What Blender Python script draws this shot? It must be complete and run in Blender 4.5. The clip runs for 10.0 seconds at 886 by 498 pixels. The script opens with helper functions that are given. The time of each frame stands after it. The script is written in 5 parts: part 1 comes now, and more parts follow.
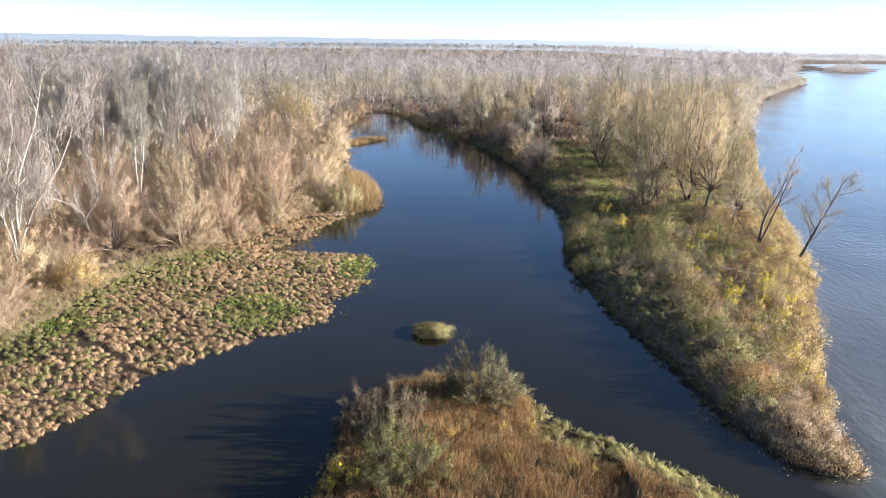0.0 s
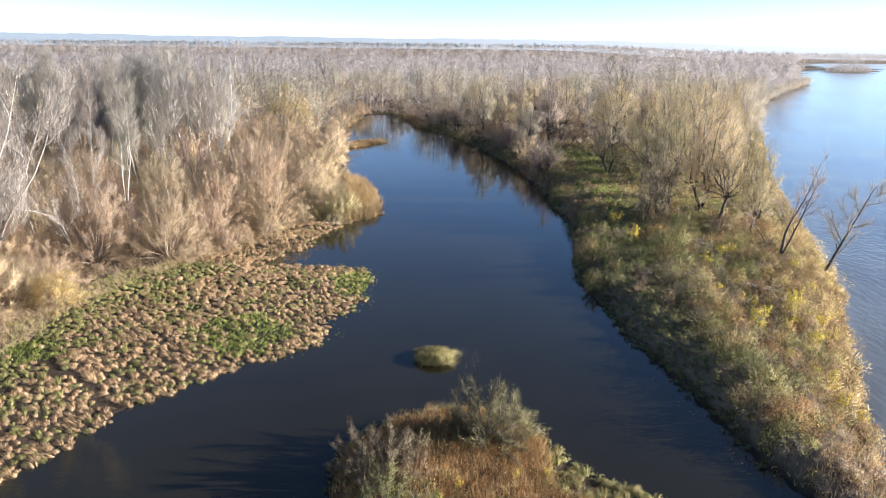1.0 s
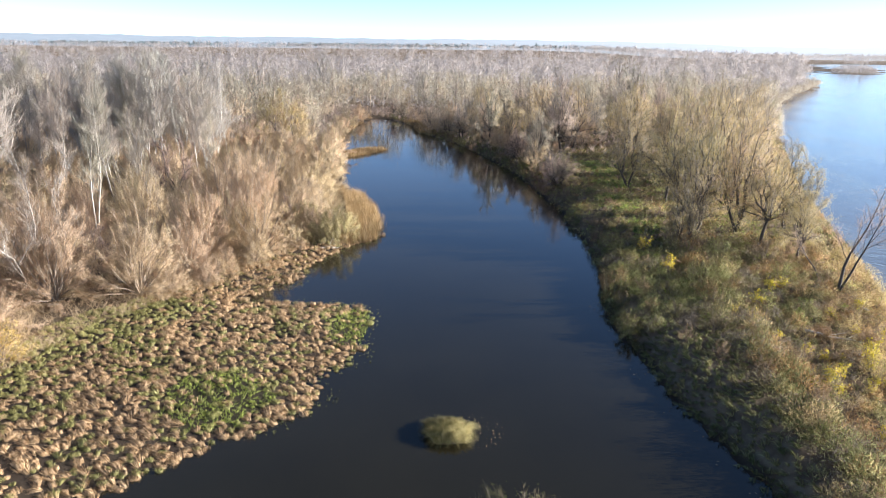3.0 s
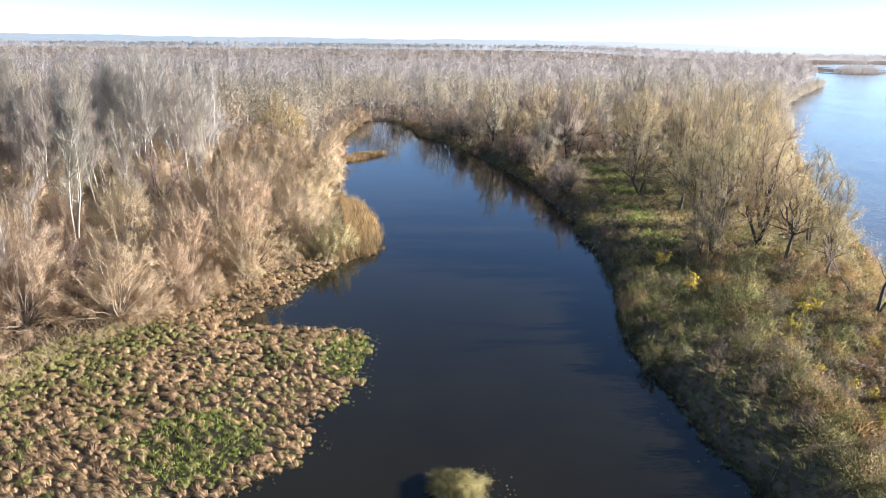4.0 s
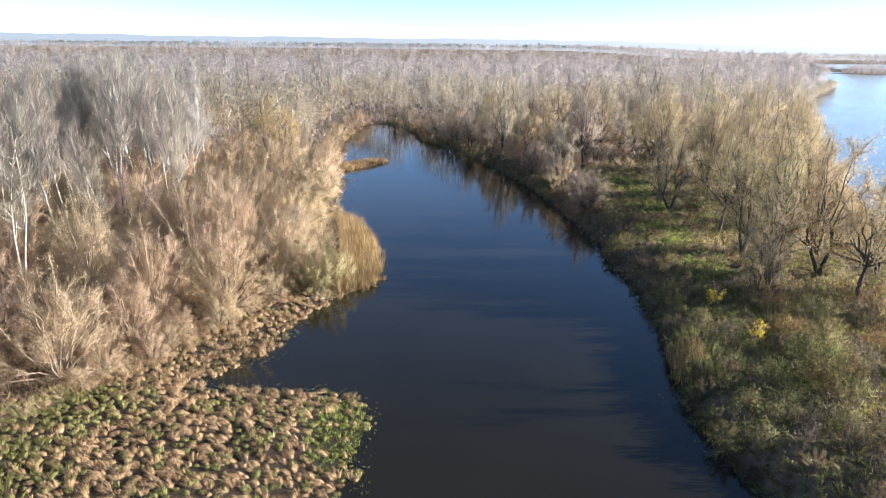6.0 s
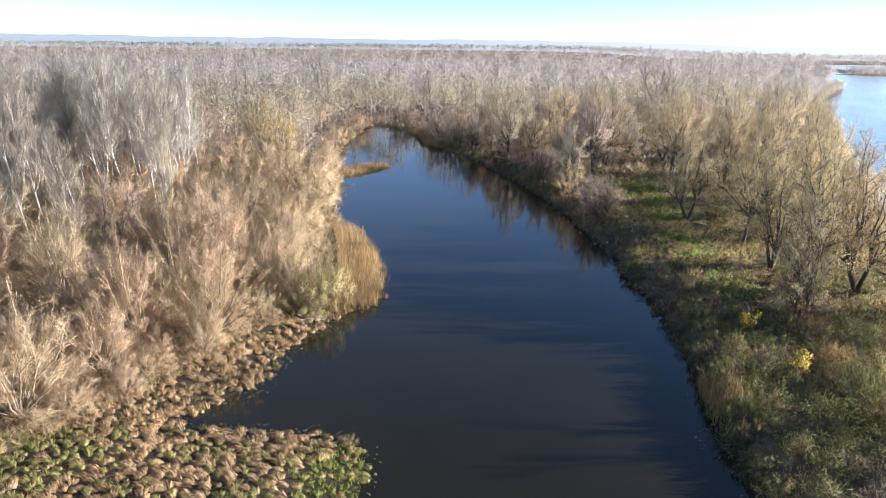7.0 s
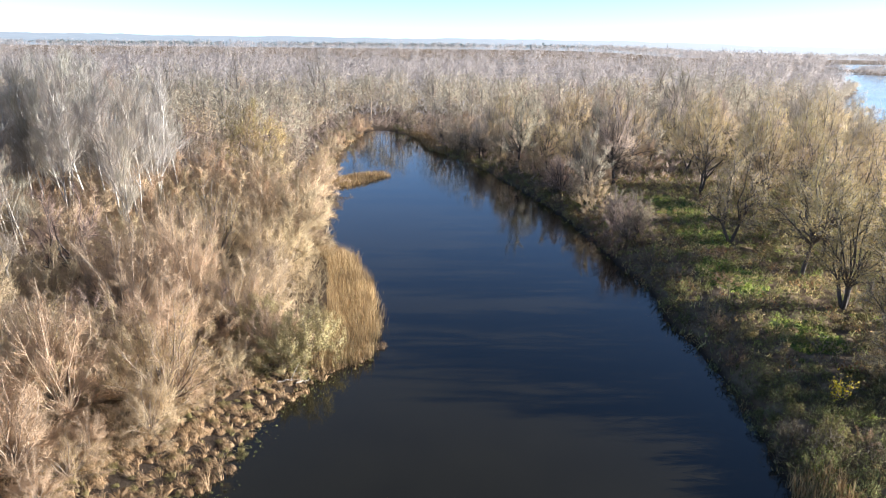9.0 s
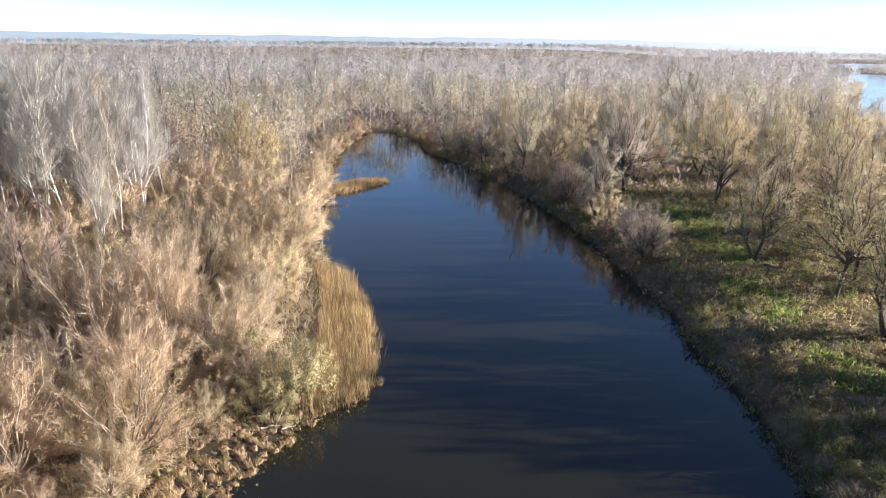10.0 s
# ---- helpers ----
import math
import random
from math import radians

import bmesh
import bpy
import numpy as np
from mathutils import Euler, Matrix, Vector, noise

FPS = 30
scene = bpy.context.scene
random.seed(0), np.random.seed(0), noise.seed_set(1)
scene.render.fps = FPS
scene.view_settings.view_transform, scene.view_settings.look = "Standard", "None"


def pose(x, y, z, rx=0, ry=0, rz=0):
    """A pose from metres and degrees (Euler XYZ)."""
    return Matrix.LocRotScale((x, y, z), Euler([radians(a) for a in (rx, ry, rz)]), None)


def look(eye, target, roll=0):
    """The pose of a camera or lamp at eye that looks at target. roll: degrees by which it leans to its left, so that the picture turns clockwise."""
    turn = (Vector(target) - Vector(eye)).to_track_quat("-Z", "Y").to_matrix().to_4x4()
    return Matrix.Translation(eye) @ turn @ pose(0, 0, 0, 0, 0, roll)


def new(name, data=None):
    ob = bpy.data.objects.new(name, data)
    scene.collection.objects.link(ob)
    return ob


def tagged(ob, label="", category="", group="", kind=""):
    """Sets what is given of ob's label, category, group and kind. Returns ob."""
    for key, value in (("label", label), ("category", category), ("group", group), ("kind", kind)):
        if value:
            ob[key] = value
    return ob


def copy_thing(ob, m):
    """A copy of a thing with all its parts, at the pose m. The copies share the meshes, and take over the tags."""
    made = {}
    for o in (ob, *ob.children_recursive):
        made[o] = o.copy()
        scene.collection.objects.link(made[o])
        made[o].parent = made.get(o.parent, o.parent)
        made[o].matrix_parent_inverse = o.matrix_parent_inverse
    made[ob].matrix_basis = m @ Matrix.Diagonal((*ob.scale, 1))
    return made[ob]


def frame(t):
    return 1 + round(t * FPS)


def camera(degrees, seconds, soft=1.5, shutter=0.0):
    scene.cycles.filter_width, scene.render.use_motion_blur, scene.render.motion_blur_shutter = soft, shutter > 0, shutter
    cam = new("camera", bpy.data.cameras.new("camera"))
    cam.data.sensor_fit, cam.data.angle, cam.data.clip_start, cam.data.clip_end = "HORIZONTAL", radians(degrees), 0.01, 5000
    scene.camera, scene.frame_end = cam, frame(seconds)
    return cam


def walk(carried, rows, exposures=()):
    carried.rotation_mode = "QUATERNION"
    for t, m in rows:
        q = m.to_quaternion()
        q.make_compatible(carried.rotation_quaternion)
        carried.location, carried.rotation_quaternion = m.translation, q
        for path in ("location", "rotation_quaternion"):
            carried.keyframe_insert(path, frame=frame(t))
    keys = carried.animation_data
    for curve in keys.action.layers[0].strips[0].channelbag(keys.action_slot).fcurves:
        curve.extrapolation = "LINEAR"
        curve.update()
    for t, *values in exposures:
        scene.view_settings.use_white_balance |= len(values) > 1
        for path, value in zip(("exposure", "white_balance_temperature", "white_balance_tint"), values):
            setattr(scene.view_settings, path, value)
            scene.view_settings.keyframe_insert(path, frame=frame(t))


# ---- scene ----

# ================= camera =================
cam = camera(66.0, 10.0, 1.0)
ROWS = [
    (0, 0.00, 0.00, 33.50, -0.258, -16.451, -0.59),
    (0.5, -0.23, 3.48, 33.59, -0.266, -16.479, -0.59),
    (1, -0.45, 6.91, 33.64, -0.266, -16.482, -0.59),
    (1.5, -0.69, 10.43, 33.75, -0.248, -16.475, -0.60),
    (2, -1.01, 13.86, 33.93, -0.235, -16.461, -0.60),
    (2.5, -1.36, 17.46, 34.14, -0.231, -16.449, -0.60),
    (4, -2.28, 29.14, 34.65, -0.218, -16.445, -0.59),
    (4.5, -2.53, 33.31, 34.74, -0.209, -16.471, -0.59),
    (5, -2.88, 37.69, 34.76, -0.182, -16.501, -0.59),
    (5.5, -3.24, 41.95, 34.70, -0.152, -16.499, -0.59),
    (7, -4.34, 54.34, 34.36, -0.060, -16.415, -0.58),
    (7.5, -4.62, 58.68, 34.28, -0.027, -16.393, -0.59),
    (8, -4.87, 63.08, 34.24, 0.012, -16.386, -0.60),
    (8.5, -5.08, 67.49, 34.21, 0.051, -16.422, -0.61),
    (9, -5.29, 71.93, 34.23, 0.097, -16.486, -0.62),
    (9.5, -5.53, 76.33, 34.31, 0.116, -16.558, -0.62),
    (10, -5.68, 80.49, 34.65, 0.088, -16.578, -0.62),
]
walk(cam, [(t, pose(x, y, z, 90 + pitch, roll, yaw)) for t, x, y, z, yaw, pitch, roll in ROWS], [(0, 1.73, 5900, 10), (10, 1.73, 5900, 10)])

# ================= sky and sun =================
SUN_AZ, SUN_EL = 90.0, 16.5          # degrees clockwise from +y, above the horizon
world = bpy.data.worlds.new("sky")
scene.world = world
world.use_nodes = True
wn = world.node_tree.nodes
sky = wn.new("ShaderNodeTexSky")
sky.sky_type = "NISHITA"
sky.sun_disc = False
sky.sun_elevation = radians(SUN_EL)
sky.sun_rotation = radians(SUN_AZ)
sky.altitude = 0
sky.air_density = 0.5
sky.dust_density = 0.06
sky.ozone_density = 1.3
world.node_tree.links.new(sky.outputs[0], wn["Background"].inputs[0])
wn["Background"].inputs[1].default_value = 0.081
sun_data = bpy.data.lights.new("sun", "SUN")
sun_data.energy, sun_data.angle, sun_data.color = 5.0, radians(0.6), (1.0, 0.94, 0.86)
sun = new("sun", sun_data)
saz, sel = radians(SUN_AZ), radians(SUN_EL)
sun_dir = Vector((math.sin(saz) * math.cos(sel), math.cos(saz) * math.cos(sel), math.sin(sel)))
sun.matrix_world = look(sun_dir * 100, (0, 0, 0))


# ================= materials =================
def base_mat(name):
    m = bpy.data.materials.new(name)
    m.use_nodes = True
    t = m.node_tree
    return m, t, t.nodes, t.links, t.nodes["Principled BSDF"]


def noise_node(t, scale, detail=3.0, rough=0.55, vec=None):
    n = t.nodes.new("ShaderNodeTexNoise")
    n.inputs["Scale"].default_value = scale
    n.inputs["Detail"].default_value = detail
    n.inputs["Roughness"].default_value = rough
    if vec is not None:
        t.links.new(vec, n.inputs["Vector"])
    return n


def ramp_node(t, fac, stops):
    r = t.nodes.new("ShaderNodeValToRGB")
    e = r.color_ramp.elements
    while len(e) < len(stops):
        e.new(0.5)
    for el, (p, c) in zip(e, stops):
        el.position, el.color = p, (*c, 1)
    t.links.new(fac, r.inputs[0])
    return r


def mix_node(t, a, b, fac, mode="MIX"):
    m = t.nodes.new("ShaderNodeMix")
    m.data_type, m.blend_type = "RGBA", mode
    for val, sock in ((fac, m.inputs[0]), (a, m.inputs[6]), (b, m.inputs[7])):
        if isinstance(val, bpy.types.NodeSocket):
            t.links.new(val, sock)
        elif isinstance(val, float):
            sock.default_value = val
        else:
            sock.default_value = (*val, 1)
    return m.outputs[2]


def plant_mat(name, stops, patch=0.07, leafy=0.0, rough=0.75, per_object=0.0, swing=0.5):
    """Stems, twigs or leaves: each piece has its own tint, and patches some metres wide are lighter or darker."""
    m, t, n, l, p = base_mat(name)
    geo = n.new("ShaderNodeNewGeometry")
    k = len(stops) - 1
    col = ramp_node(t, geo.outputs["Random Per Island"], [(i / k, c) for i, c in enumerate(stops)]).outputs[0]
    big = noise_node(t, patch, 3.0, 0.6, geo.outputs["Position"])
    shade = ramp_node(t, big.outputs[0], [(0.3, (1 - swing, 1 - swing, 1 - swing * 0.9)), (0.7, (1 + swing * 0.55,) * 3)])
    col = mix_node(t, col, shade.outputs[0], 1.0, "MULTIPLY")
    if per_object:
        info = n.new("ShaderNodeObjectInfo")
        k = per_object
        tint = ramp_node(t, info.outputs["Random"], [(0.0, (1 - 0.9 * k, 1 - 0.7 * k, 1 - 1.1 * k)), (0.25, (1.0, 1.0, 1.0)), (0.5, (1 + 0.35 * k, 1 - 0.05 * k, 1 - 0.15 * k)), (0.75, (1 - 0.1 * k, 1 + 0.1 * k, 1 - 0.5 * k)), (1.0, (1 + 0.9 * k, 1 + 0.7 * k, 1 + 0.6 * k))])
        col = mix_node(t, col, tint.outputs[0], 1.0, "MULTIPLY")
    l.new(col, p.inputs["Base Color"])
    p.inputs["Roughness"].default_value = rough
    p.inputs["Specular IOR Level"].default_value = 0.08
    if leafy:
        tr = n.new("ShaderNodeBsdfTranslucent")
        l.new(col, tr.inputs[0])
        mx = n.new("ShaderNodeMixShader")
        mx.inputs[0].default_value = leafy
        l.new(p.outputs[0], mx.inputs[1])
        l.new(tr.outputs[0], mx.inputs[2])
        l.new(mx.outputs[0], n["Material Output"].inputs[0])
    return m


def bark_mat(name, dark, light, scale=3.0):
    m, t, n, l, p = base_mat(name)
    geo = n.new("ShaderNodeNewGeometry")
    mp = n.new("ShaderNodeMapping")
    mp.inputs["Scale"].default_value = (1, 1, 0.25)
    l.new(geo.outputs["Position"], mp.inputs[0])
    f = noise_node(t, scale, 5.0, 0.65, mp.outputs[0])
    c = ramp_node(t, f.outputs[0], [(0.32, dark), (0.6, light)])
    info = n.new("ShaderNodeObjectInfo")
    tint = ramp_node(t, info.outputs["Random"], [(0.0, (0.75, 0.75, 0.77)), (1.0, (1.2, 1.15, 1.08))])
    l.new(mix_node(t, c.outputs[0], tint.outputs[0], 1.0, "MULTIPLY"), p.inputs["Base Color"])
    b = n.new("ShaderNodeBump")
    b.inputs["Strength"].default_value, b.inputs["Distance"].default_value = 0.7, 0.05
    l.new(f.outputs[0], b.inputs["Height"])
    l.new(b.outputs[0], p.inputs["Normal"])
    p.inputs["Roughness"].default_value = 0.85
    return m


def water_mat():
    """Still dark backwater that passes into the silty, rippled river past the bank's tip. The river's base colour also
    carries its pale sky sheen.
    """
    m, t, n, l, p = base_mat("water")
    geo = n.new("ShaderNodeNewGeometry")
    pos = geo.outputs["Position"]

    def calc(op, a, b, c=None):
        k = n.new("ShaderNodeMath")
        k.operation = op
        for sock, val in zip(k.inputs, (a, b, c)):
            if isinstance(val, bpy.types.NodeSocket):
                l.new(val, sock)
            elif val is not None:
                sock.default_value = val
        return k.outputs[0]

    xyz = n.new("ShaderNodeSeparateXYZ")
    l.new(pos, xyz.inputs[0])
    past = calc("SUBTRACT", calc("SUBTRACT", xyz.outputs[0], 34.0), calc("MULTIPLY", calc("ABSOLUTE", calc("SUBTRACT", xyz.outputs[1], 47.0), 0.0), 0.25))
    swirl = noise_node(t, 0.12, 4.0, 0.6, pos)
    past = calc("MULTIPLY_ADD", swirl.outputs[0], 8.0, past)
    k = n.new("ShaderNodeMapRange")
    k.inputs["From Min"].default_value, k.inputs["From Max"].default_value = 1.0, 9.0
    l.new(past, k.inputs[0])
    river = k.outputs[0]
    murk = noise_node(t, 0.05, 4.0, 0.6, pos)
    still = ramp_node(t, murk.outputs[0], [(0.3, (0.0116, 0.0096, 0.0046)), (0.7, (0.0164, 0.0137, 0.0067))])
    # silt grey raised further, painting in the river's pale sky reflection and haze
    silt_sheen = ramp_node(t, murk.outputs[0], [(0.3, (0.098, 0.098, 0.09)), (0.7, (0.142, 0.142, 0.13))])
    l.new(mix_node(t, still.outputs[0], silt_sheen.outputs[0], river), p.inputs["Base Color"])
    l.new(calc("MULTIPLY_ADD", river, 0.05, 0.03), p.inputs["Roughness"])
    p.inputs["IOR"].default_value = 1.333
    p.inputs["Specular IOR Level"].default_value = 0.5
    normal = None
    # wind-ruffled bands lie across the still water; the river carries short waves all over
    for scale, strength, stretch, bands, floor_w in ((1.8, calc("MULTIPLY_ADD", river, -0.10, 0.10), (0.5, 1.0, 1), (0.012, 0.085, 1), 0.06), (1.1, calc("MULTIPLY", river, 0.9), (1.0, 0.55, 1), (0.03, 0.012, 1), 0.5), (0.28, calc("MULTIPLY", river, 0.5), (1.0, 0.5, 1), (0.02, 0.01, 1), 0.4)):
        mp, mb = n.new("ShaderNodeMapping"), n.new("ShaderNodeMapping")
        mp.inputs["Scale"].default_value, mb.inputs["Scale"].default_value = stretch, bands
        l.new(pos, mp.inputs[0])
        l.new(pos, mb.inputs[0])
        f = noise_node(t, scale, 3.0, 0.6, mp.outputs[0])
        calm = noise_node(t, 1.0, 3.0, 0.6, mb.outputs[0])
        w = n.new("ShaderNodeMapRange")
        w.inputs["From Min"].default_value, w.inputs["From Max"].default_value = 0.42, 0.62
        w.inputs["To Min"].default_value = floor_w
        l.new(calm.outputs[0], w.inputs[0])
        b = n.new("ShaderNodeBump")
        b.inputs["Distance"].default_value = 0.15
        l.new(f.outputs[0], b.inputs["Height"])
        l.new(calc("MULTIPLY", w.outputs[0], strength), b.inputs["Strength"])
        if normal is not None:
            l.new(normal, b.inputs["Normal"])
        normal = b.outputs[0]
    l.new(normal, p.inputs["Normal"])
    return m


WATER = water_mat()


def ground_mat():
    m, t, n, l, p = base_mat("ground_soil")
    geo = n.new("ShaderNodeNewGeometry")
    pos = geo.outputs["Position"]
    big, mid, fine = noise_node(t, 0.05, 4.0, 0.6, pos), noise_node(t, 0.6, 4.0, 0.6, pos), noise_node(t, 6.0, 4.0, 0.7, pos)
    litter = ramp_node(t, mid.outputs[0], [(0.3, (0.10, 0.065, 0.04)), (0.5, (0.18, 0.125, 0.075)), (0.7, (0.25, 0.19, 0.115))])
    grass = ramp_node(t, mid.outputs[0], [(0.3, (0.05, 0.07, 0.018)), (0.5, (0.095, 0.13, 0.03)), (0.7, (0.17, 0.18, 0.06))])
    mud = ramp_node(t, fine.outputs[0], [(0.3, (0.02, 0.014, 0.01)), (0.7, (0.05, 0.036, 0.025))])
    g, w = n.new("ShaderNodeAttribute"), n.new("ShaderNodeAttribute")
    g.attribute_name, w.attribute_name = "green", "wet_and_shade"
    wob = n.new("ShaderNodeMath")
    wob.operation = "MULTIPLY_ADD"
    wob.inputs[1].default_value = 1.6
    l.new(big.outputs[0], wob.inputs[0])
    l.new(g.outputs["Fac"], wob.inputs[2])
    k = n.new("ShaderNodeMapRange")
    k.inputs["From Min"].default_value, k.inputs["From Max"].default_value = 1.0, 1.45
    l.new(wob.outputs[0], k.inputs[0])
    c = mix_node(t, litter.outputs[0], grass.outputs[0], k.outputs[0])
    # the mud colour serves wet soil and painted shade alike
    c = mix_node(t, c, mud.outputs[0], w.outputs["Fac"])
    l.new(c, p.inputs["Base Color"])
    p.inputs["Roughness"].default_value = 1.0
    p.inputs["Specular IOR Level"].default_value = 0.1
    b = n.new("ShaderNodeBump")
    b.inputs["Strength"].default_value, b.inputs["Distance"].default_value = 0.8, 0.15
    l.new(fine.outputs[0], b.inputs["Height"])
    l.new(b.outputs[0], p.inputs["Normal"])
    return m


GROUND = ground_mat()
BARK_PALE = bark_mat("pale_bark", (0.24, 0.205, 0.165), (0.46, 0.41, 0.35))
BARK_TAN = bark_mat("tan_bark", (0.20, 0.15, 0.105), (0.40, 0.31, 0.225))
BARK_WHITE = bark_mat("white_bark", (0.36, 0.33, 0.29), (0.66, 0.62, 0.56), 2.0)
BARK_BROWN = bark_mat("brown_bark", (0.10, 0.075, 0.055), (0.24, 0.185, 0.135))
BARK_DARK = bark_mat("dark_bark", (0.045, 0.036, 0.03), (0.12, 0.095, 0.075))
DRIFT = bark_mat("bleached_wood", (0.38, 0.34, 0.28), (0.68, 0.63, 0.54), 6.0)
TWIG_PALE = plant_mat("pale_twigs", [(0.408, 0.342, 0.276), (0.492, 0.414, 0.336), (0.576, 0.492, 0.408)], 0.09, 0.5, 0.7, 0.22, 0.25)
TWIG_TAN = plant_mat("tan_twigs", [(0.515, 0.375, 0.233), (0.587, 0.440, 0.285), (0.659, 0.510, 0.347)], 0.09, 0.5, 0.7, 0.2, 0.2)
TWIG_DARK = plant_mat("dark_twigs", [(0.312, 0.237, 0.181), (0.450, 0.350, 0.275), (0.575, 0.456, 0.369)], 0.09, 0.5, 0.75, 0.3, 0.3)
TWIG_GREY = plant_mat("grey_twigs", [(0.447, 0.371, 0.288), (0.541, 0.453, 0.359), (0.635, 0.541, 0.441)], 0.09, 0.5, 0.75, 0.28, 0.3)
LEAF_OLIVE = plant_mat("olive_leaves", [(0.444, 0.326, 0.141), (0.564, 0.427, 0.197), (0.685, 0.526, 0.265)], 0.08, 0.5, 0.6, 0.2, 0.3)
LEAF_GOLD = plant_mat("gold_leaves", [(0.36, 0.26, 0.09), (0.50, 0.38, 0.15), (0.60, 0.49, 0.24)], 0.08, 0.3, 0.6, 0.12, 0.25)
LEAF_YELLOW = plant_mat("yellow_leaves", [(0.60, 0.42, 0.02), (0.72, 0.56, 0.04), (0.78, 0.66, 0.12)], 0.2, 0.35, 0.5, 0.1, 0.2)
TWIG_ASH = plant_mat("ash_twigs", [(0.117, 0.088, 0.052), (0.194, 0.150, 0.089), (0.304, 0.243, 0.146)], 0.3, 0.1, 0.75, 0.15, 0.3)
LEAF_MOSS = plant_mat("moss_leaves", [(0.199, 0.200, 0.056), (0.330, 0.329, 0.100), (0.488, 0.485, 0.179)], 0.3, 0.35, 0.6, 0.32, 0.35)
TWIG_RUSSET = plant_mat("russet_twigs", [(0.238, 0.152, 0.086), (0.370, 0.251, 0.146), (0.529, 0.383, 0.238)], 0.3, 0.2, 0.75, 0.28, 0.35)
SEDGE = plant_mat("dead_sedge", [(0.313, 0.188, 0.088), (0.510, 0.336, 0.176), (0.673, 0.473, 0.270)], 0.12, 0.15, 0.7, 0.0, 0.3)
BLEACH = plant_mat("bleached_reed", [(0.36, 0.26, 0.16), (0.54, 0.43, 0.30), (0.70, 0.61, 0.48)], 0.4, 0.25, 0.7, 0.0, 0.25)
SEDGE_OLIVE = plant_mat("olive_sedge", [(0.216, 0.209, 0.063), (0.380, 0.348, 0.120), (0.607, 0.531, 0.240)], 0.15, 0.42, 0.7, 0.0, 0.3)
SEDGE_GREEN = plant_mat("half_green_sedge", [(0.19, 0.165, 0.06), (0.34, 0.285, 0.115), (0.52, 0.42, 0.20)], 0.15, 0.42, 0.7, 0.0, 0.3)
TWIG_WHITE = plant_mat("white_twigs", [(0.432, 0.378, 0.318), (0.516, 0.456, 0.390), (0.600, 0.540, 0.468)], 0.2, 0.5, 0.7, 0.15, 0.25)
GRASS = plant_mat("green_grass", [(0.215, 0.263, 0.041), (0.392, 0.457, 0.083), (0.632, 0.665, 0.186)], 0.2, 0.42, 0.6, 0.0, 0.35)
REED = plant_mat("golden_reed", [(0.26, 0.16, 0.07), (0.44, 0.29, 0.13), (0.58, 0.42, 0.22)], 0.15, 0.2, 0.65, 0.0, 0.25)
HERB_OLIVE = plant_mat("olive_herbs", [(0.131, 0.131, 0.045), (0.308, 0.278, 0.103), (0.616, 0.512, 0.242)], 0.2, 0.42, 0.7, 0.0, 0.58)
HERB_BROWN = plant_mat("brown_herbs", [(0.184, 0.120, 0.057), (0.425, 0.297, 0.135), (0.765, 0.581, 0.290)], 0.2, 0.42, 0.7, 0.0, 0.55)
HERB_RUST = plant_mat("rust_herbs", [(0.197, 0.103, 0.041), (0.380, 0.214, 0.088), (0.589, 0.387, 0.177)], 0.2, 0.42, 0.7, 0.0, 0.35)
HERB_MOSS = plant_mat("mossy_herbs", [(0.103, 0.111, 0.038), (0.223, 0.223, 0.085), (0.463, 0.427, 0.171)], 0.5, 0.42, 0.7, 0.0, 0.35)
HERB_GOLD = plant_mat("golden_herbs", [(0.354, 0.248, 0.083), (0.555, 0.413, 0.165), (0.755, 0.602, 0.307)], 0.5, 0.42, 0.7, 0.0, 0.3)
HERB_GREY = plant_mat("grey_herbs", [(0.122, 0.097, 0.069), (0.234, 0.188, 0.138), (0.384, 0.315, 0.235)], 0.5, 0.42, 0.7, 0.0, 0.35)
# bark and twigs of the distance: aerial haze painted in as paler base colours
BARK_HAZED = bark_mat("hazed_bark", (0.36, 0.31, 0.27), (0.50, 0.44, 0.39))
TWIG_HAZED = plant_mat("hazed_twigs", [(0.437, 0.375, 0.330), (0.504, 0.437, 0.386), (0.571, 0.498, 0.448)], 0.05, 0.5, 0.8, 0.0, 0.25)
LEAF_LEMON = plant_mat("lemon_leaves", [(0.50, 0.33, 0.07), (0.62, 0.45, 0.12), (0.70, 0.55, 0.22)], 0.2, 0.3, 0.6, 0.1, 0.2)
LEAF_PALE = plant_mat("pale_leaves", [(0.33, 0.26, 0.11), (0.45, 0.37, 0.17), (0.57, 0.48, 0.25)], 0.3, 0.35, 0.6, 0.1, 0.25)
# needle green lightened and blued to paint the haze before the pine belt
PINE_HAZED = plant_mat("hazed_pine_needles", [(0.125, 0.169, 0.160), (0.188, 0.234, 0.232), (0.250, 0.299, 0.304)], 0.01, 0.0, 0.8, 0.0, 0.2)


# ================= the plan: shores =================
def soften(pts, closed, rounds=2):
    """Corner cutting, so that a shore runs in curves."""
    p = np.array(pts, float)
    for _ in range(rounds):
        a, b = (p, np.roll(p, -1, 0)) if closed else (p[:-1], p[1:])
        q = np.empty((2 * len(a), 2))
        q[0::2], q[1::2] = 0.75 * a + 0.25 * b, 0.25 * a + 0.75 * b
        p = q if closed else np.vstack([p[:1], q, p[-1:]])
    return p


